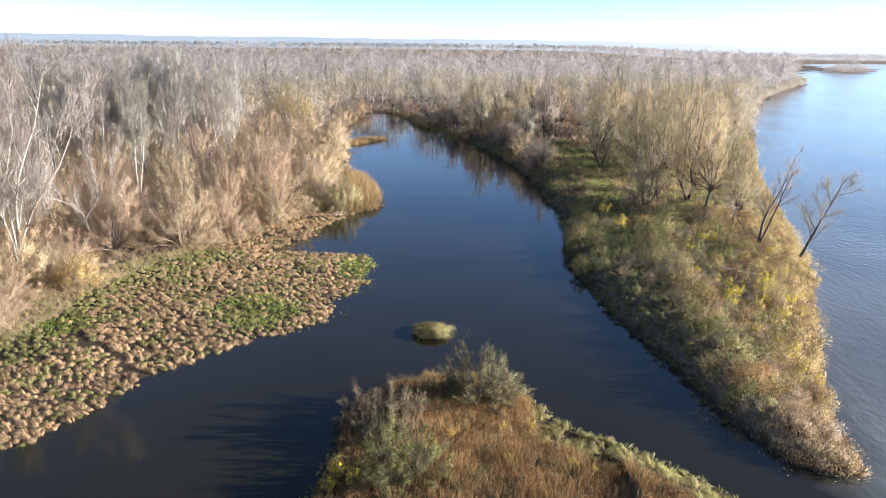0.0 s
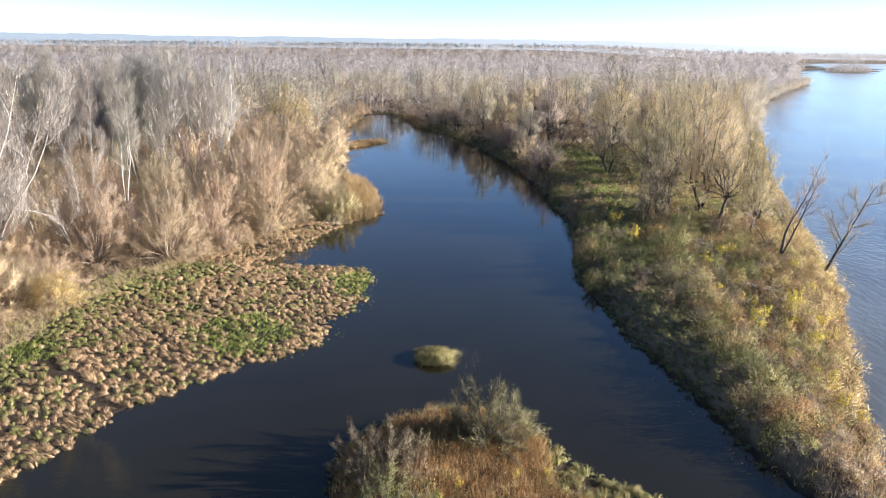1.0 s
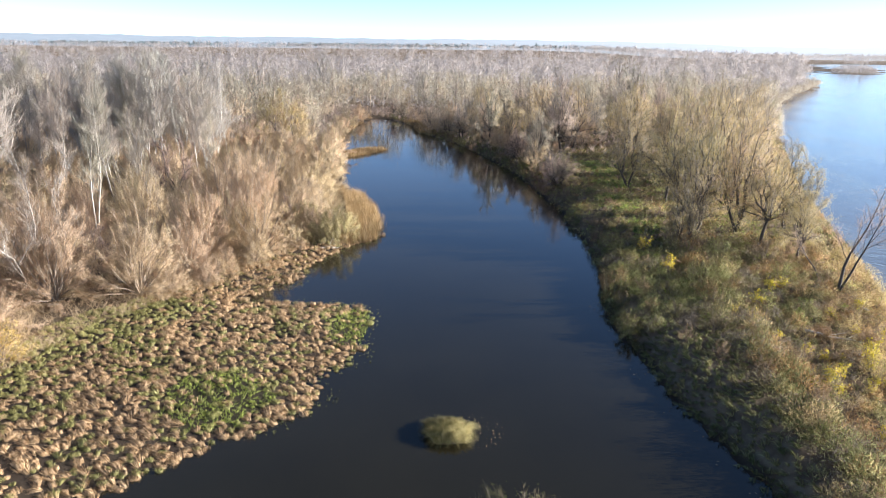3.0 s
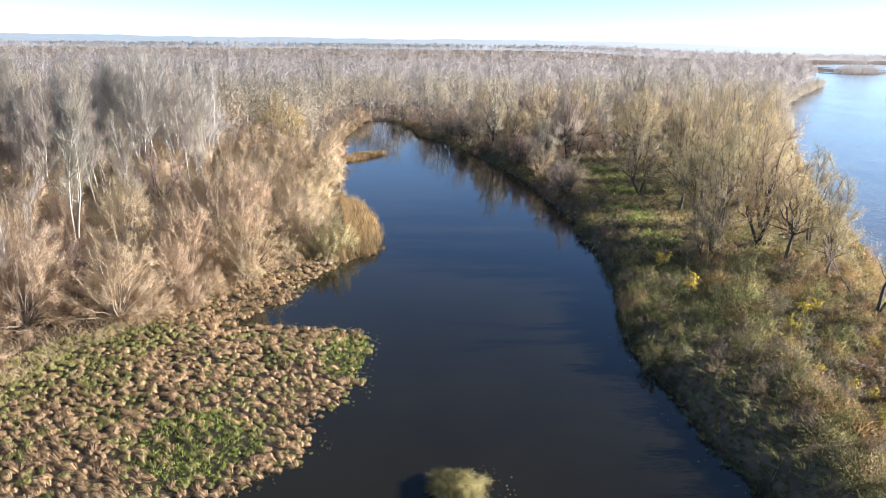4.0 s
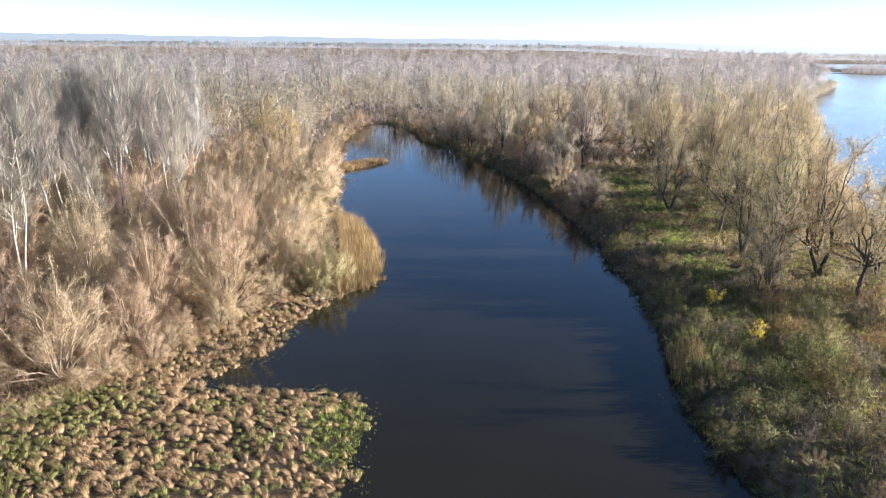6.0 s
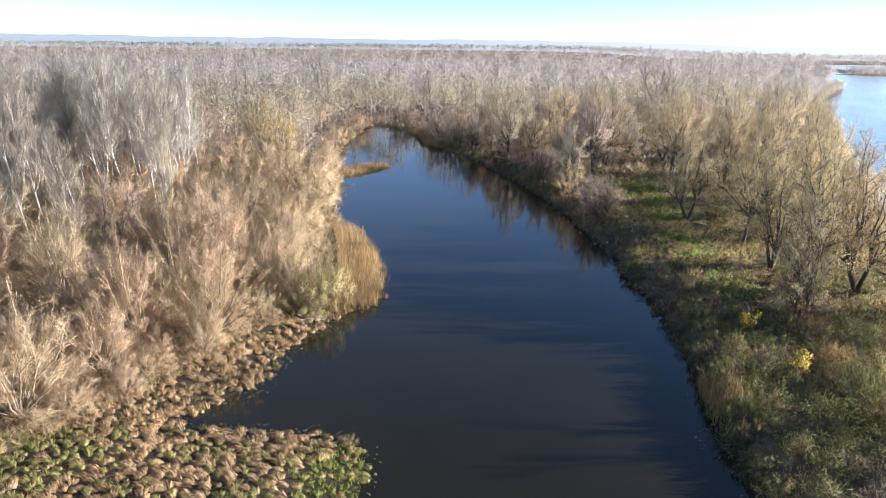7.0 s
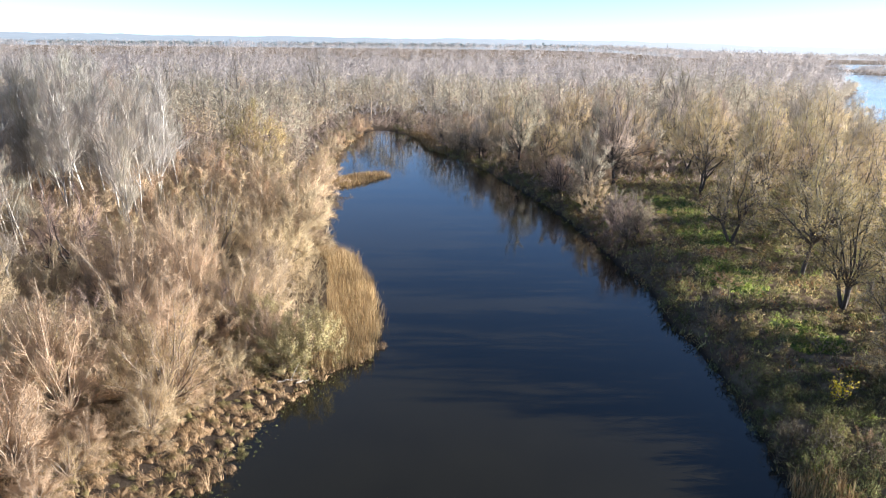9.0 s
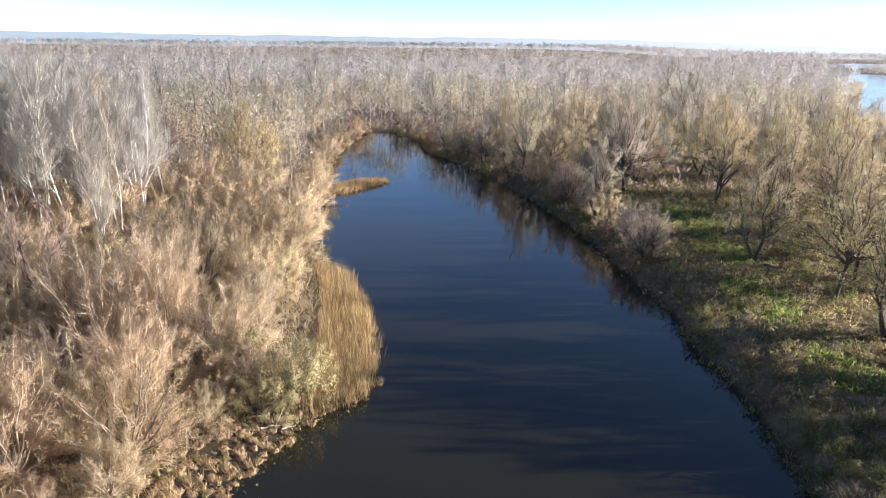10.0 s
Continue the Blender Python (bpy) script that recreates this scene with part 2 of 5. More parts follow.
LEFT_SHORE = [(-320, -400), (-110, 0), (-51.9, 36.4), (-38, 50.4), (-34.3, 56.9), (-31.5, 64.9), (-27.6, 69.9), (-22.8, 75), (-18, 78.3), (-13.6, 82.4), (-16.5, 88.2),
              (-12.1, 91.4), (-10.6, 102.2), (-11.5, 108.6), (-23.7, 109.3), (-30.4, 110.8), (-28, 115), (-23.7, 120.2), (-23.7, 125.1), (-22.7, 131), (-19.8, 135.5),
              (-18.8, 140), (-14, 142.3), (-13, 145.3), (-14, 157.8), (-18.8, 177.6), (-23.1, 185.8), (-27.4, 197.7), (-31.1, 224.6), (-34.8, 252.2), (-39.4, 286.6),
              (-40.2, 312.2), (-38.3, 341.9), (-36.4, 363.4)]
RIGHT_SHORE = [(-29.9, 362.3), (-23.4, 352.9), (-14, 338.4), (-11.6, 312.8), (-4.3, 295.4), (4.6, 275.1), (12.6, 245.6), (17.7, 224.9), (20.8, 208.6), (23, 185.1), (25.6, 166.5),
               (24.1, 155.4), (25.7, 146.5), (24.7, 132.4), (23.2, 118.3), (20.6, 104.3), (22.4, 93.3), (22.2, 84.3), (24.3, 76.3), (26.2, 63.2), (27.6, 55.2), (29.5, 50.6),
               (32.7, 48.2), (35.3, 48.3)]
RIVER_SHORE = [(36.1, 52.4), (37.4, 57.6), (40.6, 64.9), (46.5, 76.5), (53.4, 92.2), (58.8, 100.8), (65.9, 122), (74.5, 145.4), (95.2, 204.9), (126.9, 275.1), (186.9, 411.5),
               (264.7, 546.5), (345, 668), (390, 738), (398, 765), (440, 880), (640, 1250), (900, 1750), (1050, 2000), (1400, 2080), (4700, 2300)]
MAIN = np.vstack([soften(LEFT_SHORE + RIGHT_SHORE + RIVER_SHORE, False), [(4700, 4800), (-4700, 4800), (-4700, -400)]])
FORE = soften([(-9.6, 45.6), (-8.6, 51.8), (-9.2, 56.8), (-7.2, 61.4), (-2.2, 65.1), (2.8, 66.3), (7.8, 63), (9.9, 59.1), (11.4, 56.1), (13.5, 54.2), (16.5, 52.3), (19.9, 49.2),
               (23.2, 45), (30.5, 36.8), (44, 15), (40, -80), (-20, -80), (-13, 29.7)], True)
SANDBAR = soften([(604.6, 1052.2), (674.8, 1108.7), (797.9, 1311.2), (956.2, 1592.8), (899, 1595.1), (744.6, 1357.8), (628.6, 1147)], True)
FAR_BANK = soften([(600, -400), (800, 300), (1250, 900), (1900, 1500), (2600, 1850), (4700, 2000), (4700, -400)], True, 1)
REED_ISLE = soften([(-33.9, 241.1), (-29.2, 242.8), (-22.6, 254.2), (-19.7, 259.4), (-23.5, 261.6), (-31.1, 255.6), (-34.8, 247.5)], True)


def signed(poly, x, y):
    """Distance to the outline, positive inside."""
    x, y = np.ravel(x).astype(float), np.ravel(y).astype(float)
    a, b = poly, np.roll(poly, -1, 0)
    best, inside = np.full(len(x), 1e18), np.zeros(len(x), bool)
    for (ax, ay), (bx, by) in zip(a, b):
        dx, dy = bx - ax, by - ay
        k = np.clip(((x - ax) * dx + (y - ay) * dy) / (dx * dx + dy * dy + 1e-12), 0, 1)
        np.minimum(best, (x - ax - k * dx) ** 2 + (y - ay - k * dy) ** 2, out=best)
        if ay != by:
            cross = ((ay > y) != (by > y)) & (x < dx * (y - ay) / dy + ax)
            inside ^= cross
    return np.where(inside, 1, -1) * np.sqrt(best)


def wave(x, y, s, k=0.0):
    """Smooth irregular waves between -1 and 1, s metres long."""
    x, y = np.asarray(x) / s * 6.28, np.asarray(y) / s * 6.28
    return (np.sin(x + 1.3 * np.sin(0.7 * y + k)) * np.cos(0.9 * y + 1.1 * np.sin(0.6 * x + 2 * k)) + 0.5 * np.sin(2.3 * x - 1.7 * y + 3 * k)) / 1.5


def land(x, y):
    """Signed distance to the nearest shore of any land."""
    d = signed(MAIN, x, y)
    for poly in (FORE, SANDBAR, FAR_BANK, REED_ISLE):
        d = np.maximum(d, signed(poly, x, y))
    return d


def smooth(v, a, b):
    k = np.clip((v - a) / (b - a), 0, 1)
    return k * k * (3 - 2 * k)


def height(x, y, d=None):
    x, y = np.ravel(x).astype(float), np.ravel(y).astype(float)
    d = land(x, y) if d is None else d
    d2 = d + 0.7 * wave(x, y, 7.0, 0.4) * (np.abs(d) < 6)
    h = -1.6 + 1.7 * smooth(d2, -3.5, 0.4) + 0.9 * smooth(d2, 0.2, 9.0) + 0.25 * wave(x, y, 23, 1.0) * smooth(d2, 2, 12)
    h += 1.1 * smooth(d2, 0.2, 4.0) * (x > 15) * (x < 130) * (y < 340) * (y > 40) * (1 + 0.3 * wave(x, y, 8, 0.2))
    h += 24 * smooth(y - 0.15 * np.abs(x), 900, 2600) * (1 - smooth(x, 450, 1000))
    return h


# ================= mesh helpers =================
def tri_mesh(name, verts, tris, mats, index=None, smooth_faces=False, normals=None):
    """normals: one for each vertex, for fine pieces that catch the light as the clump they belong to does."""
    me = bpy.data.meshes.new(name)
    verts, tris = np.asarray(verts, np.float32), np.asarray(tris, np.int32)
    if normals is not None:
        a, b, c = (verts[tris[:, i]] for i in range(3))
        away = np.einsum("ij,ij->i", np.cross(b - a, c - a), normals[tris[:, 0]]) < 0
        tris = np.where(away[:, None], tris[:, ::-1], tris)
    me.vertices.add(len(verts))
    me.vertices.foreach_set("co", verts.ravel())
    me.loops.add(3 * len(tris))
    me.loops.foreach_set("vertex_index", tris.ravel())
    me.polygons.add(len(tris))
    me.polygons.foreach_set("loop_start", np.arange(0, 3 * len(tris), 3, dtype=np.int32))
    me.polygons.foreach_set("loop_total", np.full(len(tris), 3, np.int32))
    for m in mats:
        me.materials.append(m)
    if index is not None:
        me.polygons.foreach_set("material_index", np.asarray(index, np.int32))
    if smooth_faces or normals is not None:
        me.polygons.foreach_set("use_smooth", np.ones(len(tris), bool))
    me.update(calc_edges=True)
    if normals is not None:
        me.normals_split_custom_set_from_vertices(unit(np.asarray(normals, np.float32)))
    return me


def unit(v):
    return v / (np.linalg.norm(v, axis=-1, keepdims=True) + 1e-9)


def twig_tris(p, d, length, width, rng):
    """Slender tapered twigs, one sliver each."""
    side = unit(np.cross(d, rng.normal(size=d.shape))) * (width[:, None] / 2)
    v = np.stack([p - side, p + side, p + d * length[:, None]], 1).reshape(-1, 3)
    return v, np.arange(len(v)).reshape(-1, 3)


def leaf_tris(p, length, width, rng, droop=0.0):
    d = unit(rng.normal(size=p.shape) + np.array([0, 0, -droop]))
    side = unit(np.cross(d, rng.normal(size=p.shape))) * (width[:, None] / 2)
    v = np.stack([p, p + d * length[:, None] * 0.5 + side, p + d * length[:, None] * 0.5 - side, p + d * length[:, None]], 1).reshape(-1, 3)
    i = np.arange(len(p))[:, None, None] * 4
    return v, (i + np.array([[0, 1, 2], [1, 3, 2]])).reshape(-1, 3)


def blade_tris(p, d, length, width, bend, rng):
    """Bent grass blades: a quad and a tip."""
    side = unit(np.cross(d, rng.normal(size=d.shape) + 1e-4)) * (width[:, None] / 2)
    mid = p + d * length[:, None] * 0.55 + bend * 0.2
    tip = p + d * length[:, None] * 0.9 + bend
    v = np.stack([p - side, p + side, mid - 0.8 * side, mid + 0.8 * side, tip], 1).reshape(-1, 3)
    i = np.arange(len(p))[:, None, None] * 5
    return v, (i + np.array([[0, 1, 3], [0, 3, 2], [2, 3, 4]])).reshape(-1, 3)


def tube_tris(segs):
    """Tapered round pieces of stem from rows of start, end, two radii and number of sides."""
    vs, fs, base = [], [], 0
    for k in sorted({s[4] for s in segs}):
        some = [s for s in segs if s[4] == k]
        a, b = np.array([s[0] for s in some]), np.array([s[1] for s in some])
        ra, rb = np.array([s[2] for s in some]), np.array([s[3] for s in some])
        d = unit(b - a)
        u = unit(np.cross(d, np.where(np.abs(d[:, 2:3]) > 0.9, [[1.0, 0, 0]], [[0, 0, 1.0]])))
        w = np.cross(d, u)
        ang = np.arange(k) * 2 * math.pi / k
        ring = np.cos(ang)[None, :, None] * u[:, None] + np.sin(ang)[None, :, None] * w[:, None]
        v = np.concatenate([a[:, None] + ring * ra[:, None, None], b[:, None] + ring * rb[:, None, None]], 1).reshape(-1, 3)
        j = np.arange(k)
        jn = (j + 1) % k
        f = np.concatenate([np.stack([j, jn, jn + k], 1), np.stack([j, jn + k, j + k], 1)])
        fs.append((np.arange(len(some))[:, None, None] * 2 * k + f).reshape(-1, 3) + base)
        vs.append(v)
        base += len(v)
    return np.vstack(vs), np.vstack(fs)


def join(parts):
    vs, fs, n = [], [], 0
    for v, f in parts:
        vs.append(v)
        fs.append(f + n)
        n += len(v)
    return np.vstack(vs), np.vstack(fs)


def part(name, me, parent, label=""):
    ob = new(name, me)
    ob.parent = parent
    return tagged(ob, label)


def stuff(name, pieces, mats, label, category):
    """One object of countless like pieces; pieces: (verts, tris, material number) and, where they stand in clumps, normals."""
    v, f = join([(k[0], k[1]) for k in pieces])
    idx = np.concatenate([np.full(len(k[1]), k[2]) for k in pieces])
    nor = np.concatenate([k[3] for k in pieces]) if all(len(k) > 3 for k in pieces) else None
    return tagged(new(name, tri_mesh(name, v, f, mats, idx, False, nor)), label, category, "", "stuff")


def scatter(x0, x1, y0, y1, step, rng, keep):
    """Jittered places in a rectangle, where keep(x, y) holds."""
    gx, gy = np.meshgrid(np.arange(x0, x1, step), np.arange(y0, y1, step))
    x = gx.ravel() + rng.uniform(-0.5, 0.5, gx.size) * step
    y = gy.ravel() + rng.uniform(-0.5, 0.5, gx.size) * step
    ok = keep(x, y)
    return x[ok], y[ok]


def near(x, y, cx, cy, rx, ry=None, turn=0.0):
    """1 inside an uneven oval patch, 0 outside."""
    c, s = math.cos(radians(turn)), math.sin(radians(turn))
    dx, dy = np.asarray(x) - cx, np.asarray(y) - cy
    u, v = (c * dx + s * dy) / rx, (-s * dx + c * dy) / (ry or rx)
    return smooth(1.25 - np.hypot(u, v) + 0.25 * wave(x, y, 5, cx), 0, 0.35)


def green_zone(x, y):
    g = 1.5 * near(x, y, -12.4, 102.1, 3.2, 6.5) + 1.5 * near(x, y, -23.5, 82.3, 4.6, 5.0) + near(x, y, -45.6, 75.8, 4, 3) + 0.45 * near(x, y, -35.2, 90.1, 3, 8, 30)
    g = g + near(x, y, 44.7, 213, 5, 10) + near(x, y, 41.7, 191.2, 4.5, 7) + near(x, y, 37.6, 167.7, 4, 8) + near(x, y, 37.5, 146, 4, 5) + near(x, y, 35.7, 110, 5, 3)
    return np.clip(g, 0, 1)


# the wood's edge on the left bank: x of the edge by y
EDGE = np.array([(57.2, -58.3), (68.2, -50.1), (76.5, -48.3), (85.2, -48.3), (95, -46.4), (101, -44.5), (108.3, -39.8), (117.5, -34.2), (127.5, -30.4), (139.4, -26.5), (144.5, -22.7), (161.9, -21.7),
                 (180.8, -24.6), (199.1, -31.2), (224.1, -34.9), (251.5, -38.5), (285.9, -43), (340.6, -43.8), (377.8, -40)])


def left_edge(y):
    return np.interp(y, EDGE[:, 0], EDGE[:, 1])


# ================= ground and water =================
def axis_steps(lo, near_lo, near_hi, hi, step, grow):
    core = list(np.arange(near_lo, near_hi + 0.01, step))
    up, s = [core[-1]], step
    while up[-1] < hi:
        s *= grow
        up.append(up[-1] + s)
    down, s = [core[0]], step
    while down[-1] > lo:
        s *= grow
        down.append(down[-1] - s)
    return np.array(down[:0:-1] + core + up[1:])


def build_ground():
    xs = axis_steps(-4500, -60, 66, 4500, 0.9, 1.12)
    ys = axis_steps(-350, 42, 170, 4600, 0.9, 1.045)
    gx, gy = np.meshgrid(xs, ys)
    x, y = gx.ravel(), gy.ravel()
    d = land(x, y)
    z = height(x, y, d)
    nx, ny = len(xs), len(ys)
    i = (np.arange(ny - 1)[:, None] * nx + np.arange(nx - 1)[None]).ravel()
    tris = np.concatenate([np.stack([i, i + 1, i + nx + 1], 1), np.stack([i, i + nx + 1, i + nx], 1)])
    me = tri_mesh("ground", np.stack([x, y, z], 1), tris, [GROUND], None, True)
    me.attributes.new("green", "FLOAT", "POINT").data.foreach_set("value", green_zone(x, y).astype(np.float32))
    wet_and_shade = 1 - smooth(d, 0.2, 1.6)
    # shaded leaf litter in the wood: its shadow painted as a dark oval
    wet_and_shade = np.maximum(wet_and_shade, 0.6 * near(x, y, -48.2, 104.6, 4, 7))
    # mud of the sedge flat, also painting the shade in gaps between tussocks
    wet_and_shade = np.maximum(wet_and_shade, 0.92 * smooth(x - left_edge(y), -2, 2) * (x < 0) * (y < 140))
    wet_and_shade = np.maximum(wet_and_shade, 0.8 * (signed(FORE, x, y) > 0) * (signed(FORE, x, y) < 5) * (x > 8.5))
    me.attributes.new("wet_and_shade", "FLOAT", "POINT").data.foreach_set("value", wet_and_shade.astype(np.float32))
    tagged(new("ground", me), "leaf-strewn floodplain soil with grass, mud and painted shade", "ground", "", "structure")


build_ground()


def flat_sheet(name, pts, z, mat, label):
    bm = bmesh.new()
    bm.faces.new([bm.verts.new((x, y, z)) for x, y in pts])
    me = bpy.data.meshes.new(name)
    bm.to_mesh(me)
    bm.free()
    me.materials.append(mat)
    tagged(new(name, me), label, "water", "", "structure")


SEAM = [(60, -400), (46, 0), (34, 47), (37, 70), (45, 90), (50, 120), (60, 160), (80, 230), (120, 330)]
flat_sheet("water_channel", [(-700, -400)] + SEAM + [(120, 420), (-120, 420), (-120, 100), (-700, 100)], 0.0, WATER, "calm dark brown backwater mirroring the sky")
flat_sheet("water_river", SEAM[::-1] + [(4600, -400), (4600, 2600), (700, 2600), (120, 420)], -0.004, WATER, "wide rippled river glittering under low sun")


# ================= trees =================
def grow_upright(seed, spec):
    """Stem pieces and twigs of one tree, its foot at the origin."""
    rng = np.random.default_rng(seed)
    segs, fine = [], []

    def limb(p, d, length, r0, r1, n, wob, rise, sides, keep):
        out, p = [], np.array(p, float)
        for i in range(n):
            d = unit(d + rng.normal(size=3) * wob + np.array([0, 0, rise]))
            q = p + d * length / n
            a, b = r0 + (r1 - r0) * i / n, r0 + (r1 - r0) * (i + 1) / n
            segs.append((p, q, a, b, sides))
            if keep:
                fine.append((p, q))
            out.append((p, q, d, (i + 0.5) / n, b))
            p = q
        return out

    H = spec["height"]
    for s in range(spec["stems"]):
        az = rng.uniform(0, 6.283) + s * 6.283 / spec["stems"]
        lean = radians(rng.uniform(*spec["lean"]))
        if "side" in spec:
            az = spec["side"]
        d = np.array([math.cos(az) * math.sin(lean), math.sin(az) * math.sin(lean), math.cos(lean)])
        foot = np.array([math.cos(az), math.sin(az), 0]) * spec.get("foot", 0.15) * (spec["stems"] > 1) - np.array([0, 0, 0.3])
        L = H * rng.uniform(0.82, 1.05) / max(0.75, math.cos(lean))
        r = spec["radius"] * rng.uniform(0.75, 1.1)
        main = limb(foot, d, L, r, r * 0.12, spec.get("bends", 7), spec.get("wob", 0.07), spec.get("rise", 0.03), 6, False)
        fine.append((main[-1][0], main[-1][1]))
        for k in range(spec["limbs"]):
            f = spec["clear"] + (1 - spec["clear"]) * (k + rng.uniform(0, 1)) / spec["limbs"]
            a, b, md, _, mr = main[min(int(f * len(main)), len(main) - 1)]
            p = a + (b - a) * ((f * len(main)) % 1)
            out = rng.uniform(0, 6.283)
            tilt = radians(rng.normal(spec["angle"], 9))
            radial = unit(np.cross(md, np.array([math.cos(out), math.sin(out), 0.02])))
            ld = unit(md * math.cos(tilt) + radial * math.sin(tilt))
            shape = math.sin(math.pi * min(1, 0.25 + 0.75 * (1 - f))) if spec["round"] else 1.05 - 0.75 * f
            ll = H * spec["reach"] * max(0.3, shape) * rng.uniform(0.7, 1.2)
            lr = max(0.025, r * (1 - 0.8 * f) * 0.45) * spec.get("thick", 1.0)
            arm = limb(p, ld, ll, lr, 0.018, 3 if spec["stems"] > 4 else 4, 0.13, spec["up"], 3 if spec["stems"] > 4 else 4, True)
            for _ in range(spec["side_limbs"]):
                a2, b2, d2, _, _ = arm[rng.integers(1, len(arm))]
                dd = unit(d2 + rng.normal(size=3) * 0.55 + np.array([0, 0, spec["up"]]))
                limb(a2 + (b2 - a2) * rng.uniform(), dd, ll * rng.uniform(0.3, 0.6), 0.03, 0.012, 2, 0.15, spec["up"], 3, True)
    return clothe(segs, fine, spec, rng)


def grow_fan(seed, spec):
    """A bush or broad tree: arms fan out from the foot, or from forks, to a domed crown, and split into side limbs that carry the twigs."""
    rng = np.random.default_rng(seed)
    segs, fine = [], []
    H, W, N = spec["height"], spec["wide"], spec["arms"]
    forks, az0 = [], rng.uniform(0, 6.283)
    for s in range(spec.get("stems", 1)):
        az = az0 + s * 6.283 / spec.get("stems", 1) + rng.normal() * 0.3
        p, lean = np.array([0, 0, -0.3]), math.tan(radians(rng.uniform(*spec.get("lean", (0, 5)))))
        d = unit(np.array([math.cos(az) * lean, math.sin(az) * lean, 1.0]))
        steps = 4 if spec["fork"] else 1
        L = H * spec["fork"] * rng.uniform(0.85, 1.15) + 0.3
        for i in range(steps):
            d = unit(d + rng.normal(size=3) * 0.08)
            q = p + d * L / steps
            r = spec["radius"]
            segs.append((p, q, r * (1.25 - 0.4 * i / steps), r * (1.25 - 0.4 * (i + 1) / steps), 6))
            p = q
        forks.append((az, p))
    hold, bulge = spec.get("bow", (0.62, 0.40)), rng.uniform(0, 6.283, 3)
    for k in range(N):
        u, az = (k + 0.5) / N, az0 + k * 2.39996 + rng.normal() * 0.25
        rise = 1 - u * (1 - spec["low"])
        out = math.sqrt(max(0.0, 1 - rise ** 2))
        lob = (1 + 0.16 * math.sin(2 * az + bulge[0]) + 0.10 * math.sin(3 * az + bulge[1])) * rng.uniform(0.8, 1.08)
        end = np.array([W * out * math.cos(az) * lob, W * out * math.sin(az) * lob, H * rise * rng.uniform(0.88, 1.04)])
        o = min(forks, key=lambda f: abs(math.remainder(f[0] - az, 6.283)))[1]
        mid = o + (end - o) * np.array([hold[0], hold[0], hold[1]])
        ts, n = np.linspace(0, 1, spec.get("bends", 5) + 1)[:, None], spec.get("bends", 5)
        c = (1 - ts) ** 2 * o + 2 * ts * (1 - ts) * mid + ts ** 2 * end
        c[1:] += rng.normal(size=(n, 3)) * spec.get("wob", 0.02) * H * np.array([1, 1, 0.6])
        r0 = spec["radius"] * (0.62 if spec["fork"] else rng.uniform(0.7, 1.1))
        for i in range(n):
            segs.append((c[i], c[i + 1], r0 + (0.02 - r0) * i / n, r0 + (0.02 - r0) * (i + 1) / n, 4))
            if i / n > spec.get("bare", 0.4):
                fine.append((c[i], c[i + 1]))
        for _ in range(spec["side_limbs"]):
            f = rng.uniform(spec.get("bare", 0.4) * 0.8, 0.97)
            i = min(int(f * n), n - 1)
            d = unit(c[i + 1] - c[i])
            p = c[i] + (c[i + 1] - c[i]) * (f * n - i)
            d = unit(d + rng.normal(size=3) * spec.get("fray", 0.4) + np.array([0, 0, spec["up"]]))
            L = spec["side_len"] * H * rng.uniform(0.55, 1.15) * (1.15 - 0.5 * f)
            for i in range(2):
                d = unit(d + rng.normal(size=3) * 0.12 + np.array([0, 0, spec["up"] * 0.6]))
                q = p + d * L / 2
                q[2] = max(q[2], 0.1)
                segs.append((p, q, 0.3 * r0 * (1 - 0.45 * i) + 0.008, 0.3 * r0 * (0.55 - 0.45 * i) + 0.008, 3))
                fine.append((p, q))
                p = q
    return clothe(segs, fine, spec, rng)


